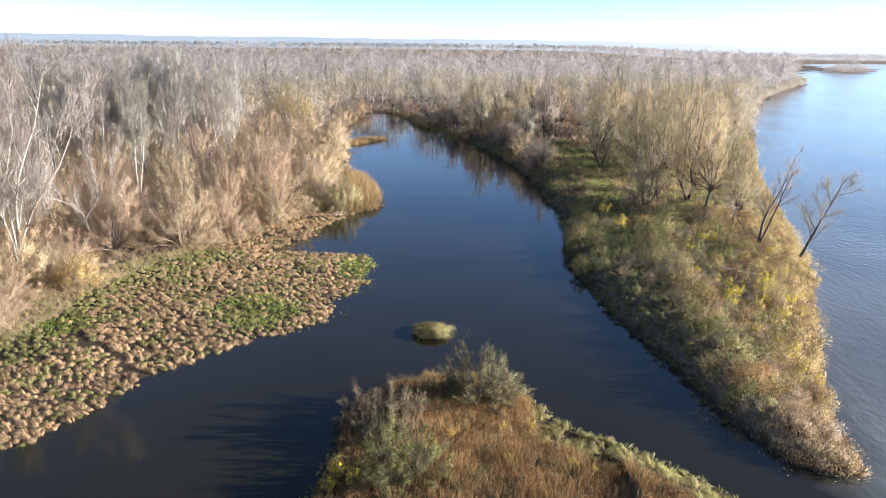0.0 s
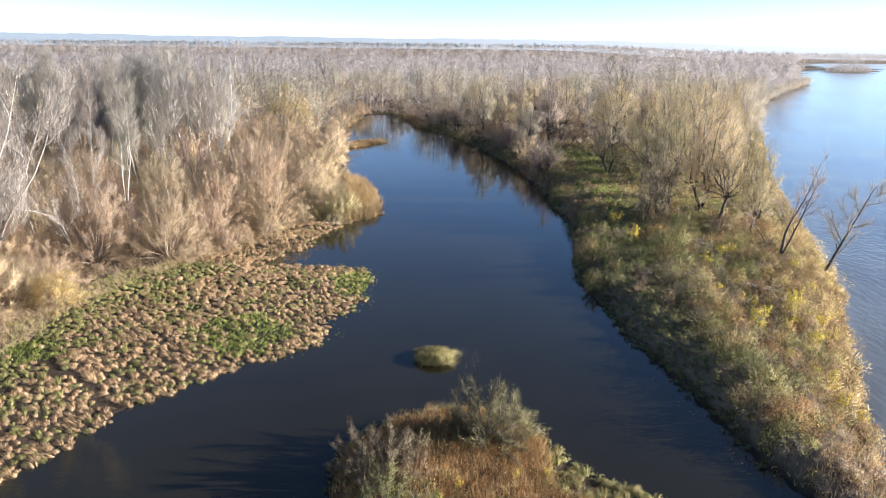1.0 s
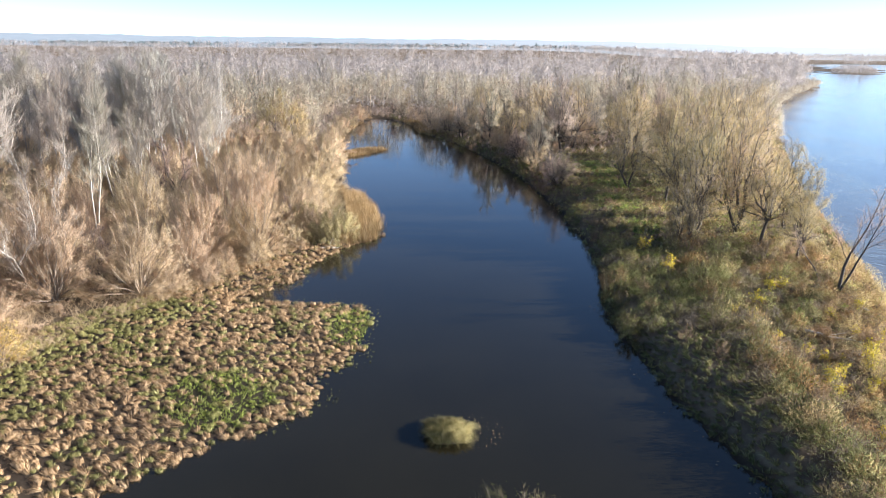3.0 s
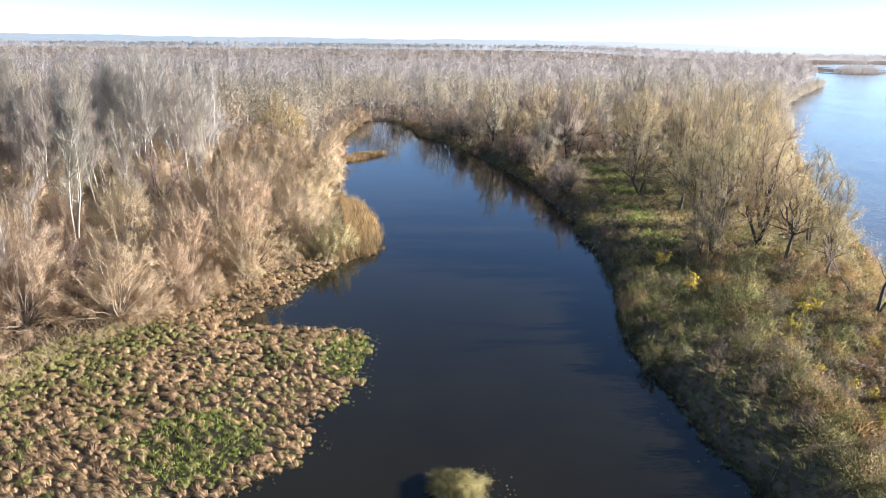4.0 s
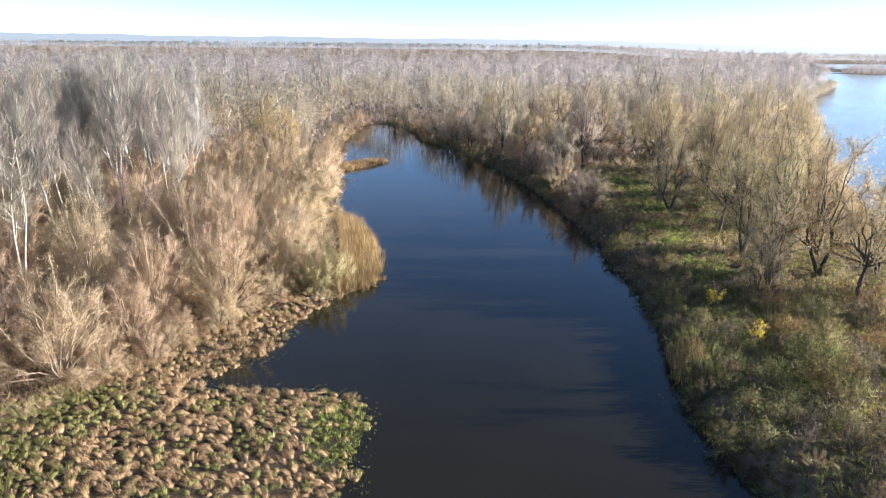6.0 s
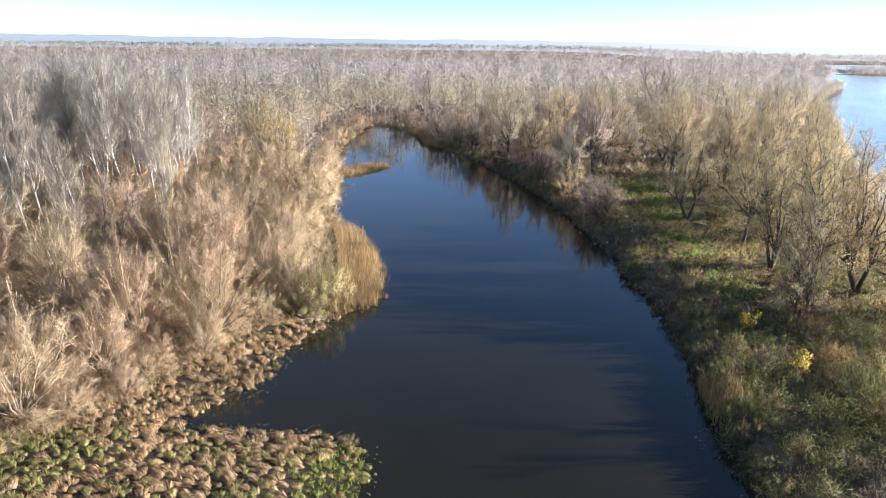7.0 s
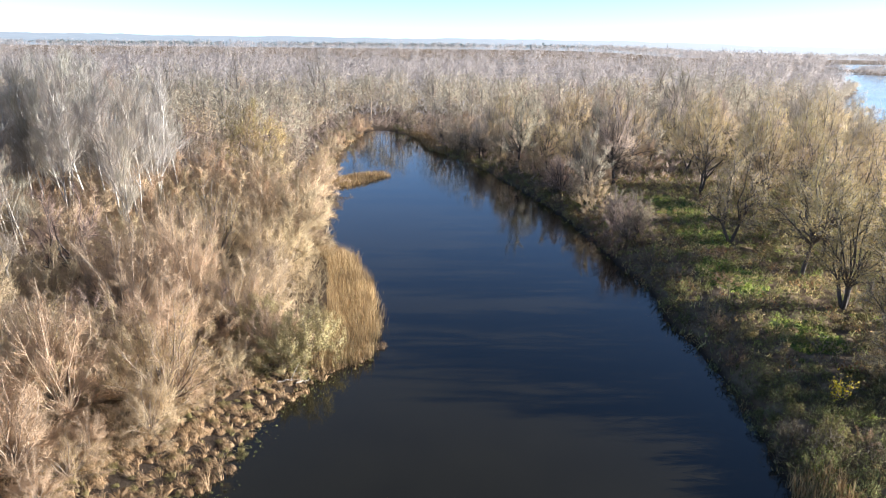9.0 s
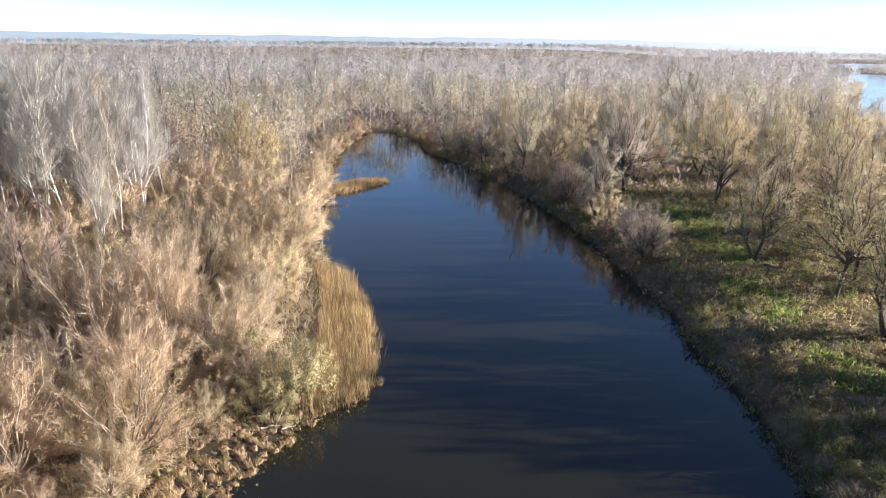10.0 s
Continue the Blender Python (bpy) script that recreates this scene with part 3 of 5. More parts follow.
def clothe(segs, fine, spec, rng):
    """Stem mesh, and the crown of twigs and leaves on the fine limbs."""
    H = spec["height"]
    a, b = np.array([s[0] for s in fine]), np.array([s[1] for s in fine])
    ln = np.linalg.norm(b - a, axis=1)
    pick = rng.choice(len(fine), spec["twigs"], p=ln / ln.sum())
    p = a[pick] + (b - a)[pick] * rng.uniform(0, 1, (len(pick), 1))
    p = p + rng.normal(size=p.shape) * spec.get("jit", 0.013 * H)
    p[:, 2] = np.maximum(p[:, 2], 0.05)
    d = unit(unit((b - a)[pick]) * 0.8 + rng.normal(size=p.shape) * spec.get("spread", 0.5) + np.array([0, 0, spec["twig_up"]]))
    tl = rng.uniform(0.5, 1.3, len(p)) * spec["twig_len"]
    crown = [twig_tris(p, d, tl, rng.uniform(0.7, 1.3, len(p)) * spec["twig_w"], rng)]
    idx = [np.zeros(len(p))]
    if spec.get("leaves"):
        j = rng.integers(0, len(p), spec["leaves"])
        lp = p[j] + d[j] * (tl[j] * rng.uniform(0.3, 1.1, len(j)))[:, None] + rng.normal(size=(len(j), 3)) * spec.get("puff", 0.12)
        size = rng.uniform(0.7, 1.3, len(j)) * spec["leaf"]
        crown.append(leaf_tris(lp, size, size * spec.get("leaf_w", 0.4), rng, spec.get("droop", 0.3)))
        idx.append(np.ones(2 * len(j)))
    v, f = join(crown)
    # light falls on a crown as on a loose dome, and on each spray of twigs as on a small one
    mid = np.array([0, 0, H * spec.get("heart", 0.42)])
    sprays = rng.choice(len(a), min(len(a), 60), replace=False)
    hearts = (a[sprays] + b[sprays]) / 2 * 0.86 + mid * 0.14
    own = np.argmin(((v[:, None, :] - hearts[None]) ** 2).sum(2), 1) if len(v) < 60000 else np.zeros(len(v), int)
    jig = np.repeat(rng.normal(size=(len(v) // 3 + 2, 3)), 3, 0)[:len(v)]
    nor = unit(v - mid) * 0.7 + unit(v - hearts[own]) * 0.7 + jig * spec.get("ruffle", 0.38) + np.array([0, 0, 0.4])
    return tube_tris(segs), (v, f, nor), np.concatenate(idx)


def grow_tree(seed, spec):
    return grow_fan(seed, spec) if "wide" in spec else grow_upright(seed, spec)


POPLAR = dict(height=27, stems=1, lean=(0, 5), radius=0.22, limbs=17, clear=0.32, angle=36, round=False, reach=0.25, up=0.10, side_limbs=4,
              twigs=2300, twig_len=1.7, twig_w=0.045, twig_up=0.4, spread=0.3, thick=1.7, bends=8, wob=0.05, ruffle=0.7)
BUSH = dict(height=11, wide=6.0, fork=0.0, arms=32, low=0.06, radius=0.12, side_limbs=6, side_len=0.24, up=0.03, fray=0.5, bends=4, bow=(0.5, 0.52),
            twigs=11500, twig_len=0.8, twig_w=0.032, twig_up=0.02, spread=0.55, jit=0.18)
WILLOW = dict(height=16.5, wide=6.8, fork=0.2, stems=2, lean=(6, 20), arms=15, low=0.30, radius=0.25, side_limbs=7, side_len=0.19, up=0.06, fray=0.6, bow=(0.42, 0.62), bare=0.42, wob=0.025,
              twigs=3600, twig_len=1.0, twig_w=0.026, twig_up=-0.05, spread=0.5, jit=0.14, leaves=5000, leaf=0.28, leaf_w=0.34, puff=0.17, droop=0.5)
ALDER = dict(height=16, wide=5.0, fork=0.22, stems=1, lean=(0, 8), arms=18, low=0.25, radius=0.24, side_limbs=6, side_len=0.2, up=0.04, fray=0.5, bow=(0.48, 0.56), bare=0.3,
             twigs=4600, twig_len=1.05, twig_w=0.048, twig_up=0.04, spread=0.5, jit=0.15)
SHRUB = dict(height=4.2, wide=2.7, fork=0.0, arms=20, low=0.08, radius=0.045, side_limbs=4, side_len=0.25, up=0.05, fray=0.5, bends=4, bow=(0.5, 0.52),
             twigs=4000, twig_len=0.42, twig_w=0.024, twig_up=0.15, spread=0.5, jit=0.09, puff=0.1)
SAPLING = dict(height=2.6, wide=1.1, fork=0.0, arms=7, low=0.55, radius=0.03, side_limbs=3, side_len=0.25, up=0.2, bends=4,
               twigs=160, twig_len=0.35, twig_w=0.02, twig_up=0.3, leaves=280, leaf=0.16, leaf_w=0.75, droop=0.2, jit=0.04, puff=0.07)
DEAD = dict(height=13, stems=2, lean=(4, 24), radius=0.19, limbs=9, clear=0.3, angle=42, round=False, reach=0.33, up=0.08, side_limbs=4,
            twigs=700, twig_len=1.2, twig_w=0.03, twig_up=0.25, spread=0.45, foot=0.25, bends=8, wob=0.07)


def vary(spec, **kw):
    return {**spec, **kw}


KINDS = {
    "poplar": ("poplar_tree", "tall bare poplar with pale grey bark in the wood", "tree", BARK_PALE, [TWIG_PALE], [POPLAR, vary(POPLAR, limbs=14, angle=30), vary(POPLAR, stems=2, lean=(3, 9), limbs=10, twigs=2300)]),
    "birch": ("birch_tree", "slender bare birch with a white trunk", "tree", BARK_WHITE, [TWIG_WHITE], [vary(POPLAR, height=26, radius=0.2, limbs=17, clear=0.3, angle=30, reach=0.24, twigs=2300, wob=0.05, lean=(0, 8), thick=1.7), vary(POPLAR, height=25, stems=2, lean=(3, 11), radius=0.18, limbs=12, clear=0.3, angle=30, reach=0.22, twigs=2600, thick=1.7)]),
    "bush": ("willow_bush", "broad leafless willow bush with tan twigs", "bush", BARK_TAN, [TWIG_TAN], [BUSH, vary(BUSH, height=12.5, wide=5.2, arms=28), vary(BUSH, height=9.5, wide=6.6, low=0.03), vary(BUSH, height=11.5, wide=5.6, arms=24, side_limbs=8), vary(BUSH, height=10, wide=5.0, fray=0.4, bow=(0.45, 0.58))]),
    "greybush": ("grey_bush", "rounded leafless dark grey bush at the water's edge", "bush", BARK_DARK, [TWIG_DARK], [vary(BUSH, twigs=5000, twig_w=0.045), vary(BUSH, twigs=5000, twig_w=0.045, height=9, wide=6.2)]),
    "thicket": ("willow_bush", "leafless willow bush with tan twigs deeper in the wood", "bush", BARK_TAN, [TWIG_TAN], [vary(BUSH, arms=13, side_limbs=4, twigs=3300, twig_len=1.15, twig_w=0.075), vary(BUSH, height=12.5, wide=5.2, arms=12, side_limbs=4, twigs=3300, twig_len=1.15, twig_w=0.075), vary(BUSH, height=10, wide=6.4, arms=14, side_limbs=4, twigs=3300, twig_len=1.15, twig_w=0.075)]),
    "olivebush": ("willow_bush", "broad willow bush with thin olive leaves", "bush", BARK_BROWN, [TWIG_TAN, LEAF_OLIVE], [vary(BUSH, twigs=5600, leaves=3800, leaf=0.19, leaf_w=0.35, height=9.5), vary(BUSH, twigs=5600, leaves=3400, leaf=0.19, leaf_w=0.35, height=11, wide=5.2)]),
    "willow": ("willow_tree", "spreading willow with sparse olive autumn leaves", "tree", BARK_DARK, [TWIG_GREY, LEAF_OLIVE], [WILLOW, vary(WILLOW, stems=1, arms=16, fork=0.26), vary(WILLOW, stems=3, arms=18, lean=(10, 26), wide=6.0), vary(WILLOW, stems=2, height=18.5, wide=6.2, fork=0.24)]),
    "gold": ("golden_willow", "willow with pale golden autumn leaves", "tree", BARK_BROWN, [TWIG_TAN, LEAF_GOLD], [vary(WILLOW, leaves=7000, twigs=2600, twig_up=0.15, low=0.15)]),
    "veteran": ("old_poplar", "old bare poplar with pale forking limbs", "tree", BARK_PALE, [TWIG_PALE], [vary(POPLAR, stems=3, lean=(6, 24), limbs=11, angle=44, wob=0.15, reach=0.27, clear=0.2, twigs=4600, side_limbs=6)]),
    "lemon": ("lemon_bush", "rounded bush with pale yellow autumn leaves", "bush", BARK_BROWN, [TWIG_TAN, LEAF_LEMON], [vary(SHRUB, twigs=2200, leaves=5000, leaf=0.13, height=5)]),
    "alder": ("alder_tree", "bare grey-brown alder with a rounded crown", "tree", BARK_DARK, [TWIG_GREY], [ALDER, vary(ALDER, stems=2, lean=(5, 15), arms=16), vary(ALDER, height=18, wide=4.4)]),
    "dark": ("dark_tree", "dark leafless tree with crooked spreading limbs", "tree", BARK_DARK, [TWIG_DARK], [vary(ALDER, wob=0.035, wide=6.0, height=15), vary(ALDER, stems=3, lean=(8, 24), arms=18, wob=0.03, wide=6.2, height=14)]),
    "shrub": ("grey_shrub", "dense grey leafless shrub on the bank", "shrub", BARK_BROWN, [TWIG_ASH], [SHRUB, vary(SHRUB, arms=16), vary(SHRUB, wide=3.2, height=3.8)]),
    "olive": ("olive_shrub", "rounded olive shrub with small dull leaves", "shrub", BARK_BROWN, [TWIG_ASH, LEAF_MOSS], [vary(SHRUB, twigs=2600, leaves=2800, leaf=0.14), vary(SHRUB, twigs=2400, leaves=3000, leaf=0.14, arms=15, wide=3.0)]),
    "pale": ("pale_willow_shrub", "rounded willow shrub with pale yellow-green leaves", "shrub", BARK_BROWN, [TWIG_TAN, LEAF_PALE], [vary(SHRUB, twigs=2200, leaves=8000, leaf=0.17, height=5, wide=3.4, puff=0.16)]),
    "russet": ("russet_shrub", "low russet-brown leafless shrub", "shrub", BARK_BROWN, [TWIG_RUSSET], [vary(SHRUB, twigs=3000), vary(SHRUB, arms=15, twigs=3000, wide=3.1)]),
    "moss": ("low_shrub", "low rounded olive-green shrub among the herbs", "shrub", BARK_BROWN, [TWIG_ASH, LEAF_MOSS], [vary(SHRUB, arms=9, side_limbs=3, twigs=600, twig_w=0.045, leaves=800, leaf=0.22), vary(SHRUB, arms=8, side_limbs=3, twigs=500, twig_w=0.045, leaves=850, leaf=0.22, wide=3.3)]),
    "brown": ("low_shrub", "low brown leafless shrub among the herbs", "shrub", BARK_BROWN, [TWIG_RUSSET], [vary(SHRUB, arms=9, side_limbs=3, twigs=1500, twig_w=0.042), vary(SHRUB, arms=8, side_limbs=3, twigs=1500, twig_w=0.042, wide=3.3)]),
    "fan": ("olive_shrub", "rounded olive-grey shrub with fanning branches", "shrub", BARK_BROWN, [TWIG_ASH, LEAF_MOSS], [vary(SHRUB, twigs=6500, twig_w=0.02, leaves=2600, leaf=0.09, arms=26), vary(SHRUB, twigs=5500, twig_w=0.02, leaves=2300, leaf=0.09, arms=24)]),
    "yellow": ("yellow_sapling", "young poplar shoots with bright yellow leaves", "sapling", BARK_BROWN, [TWIG_TAN, LEAF_YELLOW], [SAPLING, vary(SAPLING, arms=5), vary(SAPLING, arms=10)]),
}
made_kinds, turn_of = {}, {}


def plant(kind, x, y, size=1.0, tall=1.0, spin=None, group=""):
    """Set one tree or shrub of a kind on the ground, with trunk and crown."""
    if kind == "bush" and (y > 172 or x < -75):
        kind = "thicket"
    name, label, category, bark, mats, specs = KINDS[kind]
    n = turn_of[kind] = turn_of.get(kind, -1) + 1
    n %= len(specs)
    z = float(height([x], [y])[0])
    spin = random.uniform(0, 360) if spin is None else spin
    m = pose(x, y, max(z, -0.2), 0, 0, spin)
    if (kind, n) not in made_kinds:
        ob = new(name)
        (tv, tf), (cv, cf, cn), idx = grow_tree(hash_of(kind) + n, specs[n])
        part("trunk", tri_mesh(name + "_trunk", tv, tf, [bark], None, True), ob)
        part("crown", tri_mesh(name + "_crown", cv, cf, mats, idx, False, cn), ob)
        tagged(ob, label, category, group)
        ob.matrix_basis = m
        made_kinds[kind, n] = ob
    else:
        ob = copy_thing(made_kinds[kind, n], m)
    ob.scale = (size, size, size * tall)
    return ob


def hash_of(word):
    return sum(ord(c) * (i + 3) for i, c in enumerate(word))


R = np.random.default_rng(7)

# --- left wood ---
x, y = scatter(-140, -20, 68, 235, 7.3, R, lambda x, y: x < left_edge(y) - 1.0)
for px, py in zip(x, y):
    depth = left_edge(py) - px
    if near([px], [py], -48.2, 104.6, 5, 7)[0] > 0.3:
        continue
    if near([px], [py], -23.2, 142.5, 6, 5)[0] > 0.3 or (px > -29 and 148 < py < 186):
        continue
    if near([px], [py], -78, 208, 15, 13)[0] > 0.4 and R.uniform() < 0.7:
        continue
    if px < -0.68 * py - 30:
        continue
    u = R.uniform()
    if depth < 30 and py > 100:
        plant("bush" if u < 0.58 or py > 172 else "olivebush", px, py, R.uniform(0.8, 1.25), R.uniform(0.9, 1.15)) if u < 0.86 else plant("dark", px, py, R.uniform(0.45, 0.6))
    elif depth < 9:
        plant("bush", px, py, R.uniform(0.5, 0.9))
    elif py > 185 or (px < -58 and py < 118):
        if u < 0.62:
            plant("poplar", px, py, R.uniform(0.9, 1.15), R.uniform(0.95, 1.1))
            plant("thicket", px + R.uniform(1.5, 4.5), py - R.uniform(2, 4.5), R.uniform(0.6, 0.95), R.uniform(0.8, 1.1))
        else:
            plant("bush" if u < 0.9 else "dark", px, py, R.uniform(0.8, 1.3))
    else:
        plant("bush" if u < 0.72 else ("poplar" if u < 0.9 else "dark"), px, py, R.uniform(0.75, 1.15))
for py in np.arange(112, 146, 3.4):
    plant("olivebush" if R.uniform() < 0.35 else "bush", float(left_edge(py)) - R.uniform(-0.5, 2.5), py, R.uniform(0.4, 0.7), R.uniform(0.8, 1.0))
plant("dark", -31.3, 146.7, 0.55, 0.9)
for px, py, s in [(-27.9, 156.5, 0.7), (-29.3, 164.1, 0.8), (-31.2, 172.5, 0.9), (-28.4, 148.8, 0.6)]:
    plant("bush", px, py, s)
for px, py in zip(*scatter(-98, -58, 190, 226, 5.6, R, lambda x, y: near(x, y, -78, 208, 17, 15) > 0.4)):
    plant("birch", px, py, R.uniform(0.9, 1.25))
    if R.uniform() < 0.6:
        plant("thicket", px + R.uniform(-4, 4), py - R.uniform(1, 4), R.uniform(0.5, 0.9))
plant("gold", -48.7, 234.1, 1.25)
plant("gold", -55.9, 248.6, 1.3)
plant("veteran", -61.4, 94.6, 1.1)
plant("veteran", -67.2, 100.5, 1.0)
plant("veteran", -56.4, 108.5, 0.75)
plant("lemon", -48.7, 88.1, 1.15)
plant("lemon", -51, 90.3, 1.0)
plant("lemon", -56.3, 116.2, 0.9)
plant("pale", -20.6, 141.4, 1.35)
plant("pale", -22.6, 138.8, 0.95)
plant("pale", -26, 145.7, 1.15)
plant("pale", -19.6, 147.2, 0.8)
plant("russet", -29.4, 136.2, 0.9)
plant("russet", -25.6, 134.1, 0.6)

# --- right bank willows ---
for px, py, s in [(44.2, 184.8, 1.0), (47.9, 167.8, 1.0), (44.1, 139.9, 0.85), (48.3, 147.4, 1.0), (53.6, 143.9, 1.05), (53.7, 134.1, 0.95), (47.2, 155.4, 0.95), (59, 154.5, 1.05),
                  (61.1, 169.9, 1.1), (55.6, 176.5, 1.1), (64.3, 183.6, 1.05), (69.8, 176, 0.9), (65.2, 201, 1.1), (76.3, 197.2, 1.0), (73.8, 217.4, 1.15),
                  (85, 213.7, 0.95), (54.2, 227, 1.05), (56.5, 127, 0.62), (60.5, 133.5, 0.75), (62.5, 144, 0.85),
                  (70, 189.5, 0.9), (80.5, 203, 0.85), (63, 215, 1.0), (76.5, 226, 1.0), (91, 224.5, 0.85), (104.5, 247.5, 0.85), (69.3, 233.1, 1.1), (84.8, 237.4, 1.1), (98.3, 236.2, 0.9), (62.7, 246.4, 1.1), (80.1, 254.1, 1.15), (98.1, 257.9, 1.1), (111.8, 264.2, 0.9)]:
    plant("willow", px, py, s * 1.04, R.uniform(1.0, 1.2))
x, y = scatter(8, 130, 225, 330, 11.5, R, lambda x, y: (land(x, y) > 4) & (signed(MAIN, x, y) > 3) & (near(x, y, 44.7, 215.7, 9, 12) < 0.2) & ((x < 48) | (y > 256)) & (x > -0.3 * y + 75))
for px, py in zip(x, y):
    u = R.uniform()
    plant("alder" if u < 0.5 else ("dark" if u < 0.68 else ("bush" if u < 0.85 else "willow")), px, py, R.uniform(0.8, 1.25))
plant("dark", 89.5, 353.0, 1.75, 1.1)
plant("alder", 36.5, 237.0, 1.2, 1.15)
plant("greybush", 22.3, 229.0, 0.85)
plant("greybush", 27.5, 188.5, 0.95, 0.9)
plant("greybush", 30.5, 196.0, 0.7)
for px, py, s in [(26.5, 194.5, 0.55), (28, 201.6, 0.5), (28.6, 187.7, 0.5), (24.9, 215, 0.55), (21.8, 232.3, 0.6), (29, 227.4, 0.6)]:
    plant("dark", px, py, s)
for px, py, s in [(24.8, 240.6, 0.7), (18.6, 249.4, 0.8), (33.1, 236.9, 0.7)]:
    plant("bush", px, py, s)


# --- brush overhanging the backwater ---
def along(shore, y0, y1, step, inland, rng):
    """Places a little inland of a shore, evenly along it."""
    p = soften(shore, False)
    seg = np.hypot(*np.diff(p, axis=0).T)
    run = np.r_[0, np.cumsum(seg)]
    at = np.arange(0, run[-1], step)
    x, y = np.interp(at, run, p[:, 0]), np.interp(at, run, p[:, 1])
    tx, ty = np.gradient(x), np.gradient(y)
    k = rng.uniform(*inland, len(x)) / np.hypot(tx, ty)
    x, y = x - ty * k, y + tx * k
    ok = (y > y0) & (y < y1)
    return x[ok], y[ok]


for px, py in zip(*along(RIGHT_SHORE, 97, 375, 4.2, (0.8, 3.4), R)):
    u = R.uniform()
    plant("shrub" if u < 0.15 else ("russet" if u < 0.65 else "olive"), px, py, R.uniform(0.4, 0.8))
for px, py in zip(*along(RIGHT_SHORE, 205, 375, 11.0, (4.0, 8.0), R)):
    plant("bush" if R.uniform() < 0.5 else "dark", px, py, R.uniform(0.5, 0.8))
for px, py in zip(*along(LEFT_SHORE, 186, 366, 6.0, (1.5, 3.5), R)):
    plant("bush" if R.uniform() < 0.6 else "russet", px, py, R.uniform(0.55, 0.85))

# --- low brush over the right bank ---
x, y = scatter(22, 66, 61, 134, 4.9, R, lambda x, y: (signed(MAIN, x, y) > 1.3) & ((x > 0.13 * y + 21) | (y > 98)))
for px, py in zip(x, y):
    u = R.uniform() + 0.25 * float(wave(px, py, 22, 0.4)) + 0.35 * (px > 0.3 * py + 12)
    plant("moss" if u < 0.62 else "brown", px + R.uniform(-1, 1), py, R.uniform(0.35, 0.72), R.uniform(0.7, 1.0))
x, y = scatter(22, 100, 136, 235, 5.0, R, lambda x, y: (signed(MAIN, x, y) > 1.5) & (near(x, y, 44.7, 215.7, 8, 10) < 0.3))
for px, py in zip(x, y):
    plant("moss" if R.uniform() < 0.7 else "brown", px + R.uniform(-2, 2), py, R.uniform(0.3, 0.65), R.uniform(0.7, 1.0))

# --- dead trees by the river ---
def dead_tree(x, y, seed, label, **kw):
    ob = new("bare_tree")
    (tv, tf), (cv, cf, _), idx = grow_tree(seed, vary(DEAD, **kw))
    part("trunk", tri_mesh("bare_tree_trunk", tv, tf, [BARK_DARK], None, True), ob)
    part("crown", tri_mesh("bare_tree_crown", cv, cf, [TWIG_DARK]), ob)
    ob.matrix_basis = pose(x, y, float(height([x], [y])[0]))
    tagged(ob, label, "tree", "bare trees on the river bank")


dead_tree(59.1, 107.0, 12, "bare dark tree leaning out over the river", stems=1, lean=(17, 17), side=0.1, height=17, limbs=15, clear=0.2, radius=0.32, angle=52, reach=0.36, twigs=2000, bends=9, wob=0.1)
dead_tree(54.1, 111.1, 14, "bare forked tree standing on the river bank", stems=2, lean=(3, 18), height=16, limbs=9, radius=0.22, twigs=1000)
dead_tree(55.5, 118, 17, "broken bare trunk on the river bank", stems=1, lean=(20, 24), side=2.6, height=8, limbs=4, radius=0.16, twigs=200)

# --- shrubs and yellow shoots of the right bank ---
for px, py, s in [(30.5, 82.7, 0.5), (28.4, 101.7, 0.55), (31.5, 96.9, 0.6), (29.4, 107.6, 0.6), (35.7, 114, 0.8), (39.9, 117.4, 0.9), (43, 123.7, 0.9), (34.7, 92, 0.5), (38.9, 95.3, 0.5),
                  (31.6, 73.6, 0.4), (34.8, 67.7, 0.4), (49.5, 123.5, 0.9), (48.4, 115.3, 0.7), (28.4, 123.6, 0.6), (37.8, 130.3, 0.8)]:
    plant("shrub" if R.uniform() < 0.45 else "olive", px, py, s * 1.1)
for px, py, s in [(37.9, 88.2, 0.5), (43.2, 82.4, 0.5), (34.7, 78.9, 0.45), (29.4, 89.7, 0.45), (27.4, 94.6, 0.4), (26.8, 111.5, 0.5), (41.1, 72, 0.45), (37.9, 61.7, 0.4), (32.6, 85.8, 0.45), (47.5, 92.9, 0.5)]:
    plant("russet", px, py, s * 1.1)
for px, py, s in [(37.9, 83.1, 1.0), (39.5, 84.2, 0.9), (36.9, 72.9, 0.8), (42.2, 77.2, 1.0), (38.4, 64.8, 0.8), (39, 62.8, 0.8), (32.5, 129.9, 1.5), (39.9, 104.5, 1.1), (44.3, 87.6, 1.1), (35.8, 83, 0.8), (46.4, 89.8, 1.1),
                  (43.2, 85.5, 0.9), (45.9, 83, 1.0), (41.1, 81.3, 0.8), (40, 88.3, 0.8), (44.2, 109.9, 1.3), (46.3, 111, 1.0), (39.5, 68.9, 0.8), (52.8, 103.5, 0.9), (36.2, 102.2, 0.7)]:
    plant("yellow", px, py, s * 0.9)
plant("yellow", 32.6, 117.7, 1.25)
plant("willow", 39.8, 132.3, 0.6)
for px, py in zip(*scatter(38, 54, 60, 100, 3.9, R, lambda x, y: (signed(MAIN, x, y) > 1.2) & (wave(x, y, 9, 0.5) > -0.1))):
    plant("yellow", px, py, R.uniform(0.4, 0.8))

# --- spit in the foreground ---
plant("fan", 3.8, 58.8, 1.55, 0.95)
plant("fan", 6.1, 59.4, 1.15, 0.9)
plant("fan", 1.9, 59.6, 0.8, 0.85)
plant("shrub", -4.4, 54.2, 1.2)
plant("shrub", -2.2, 55.8, 0.8)
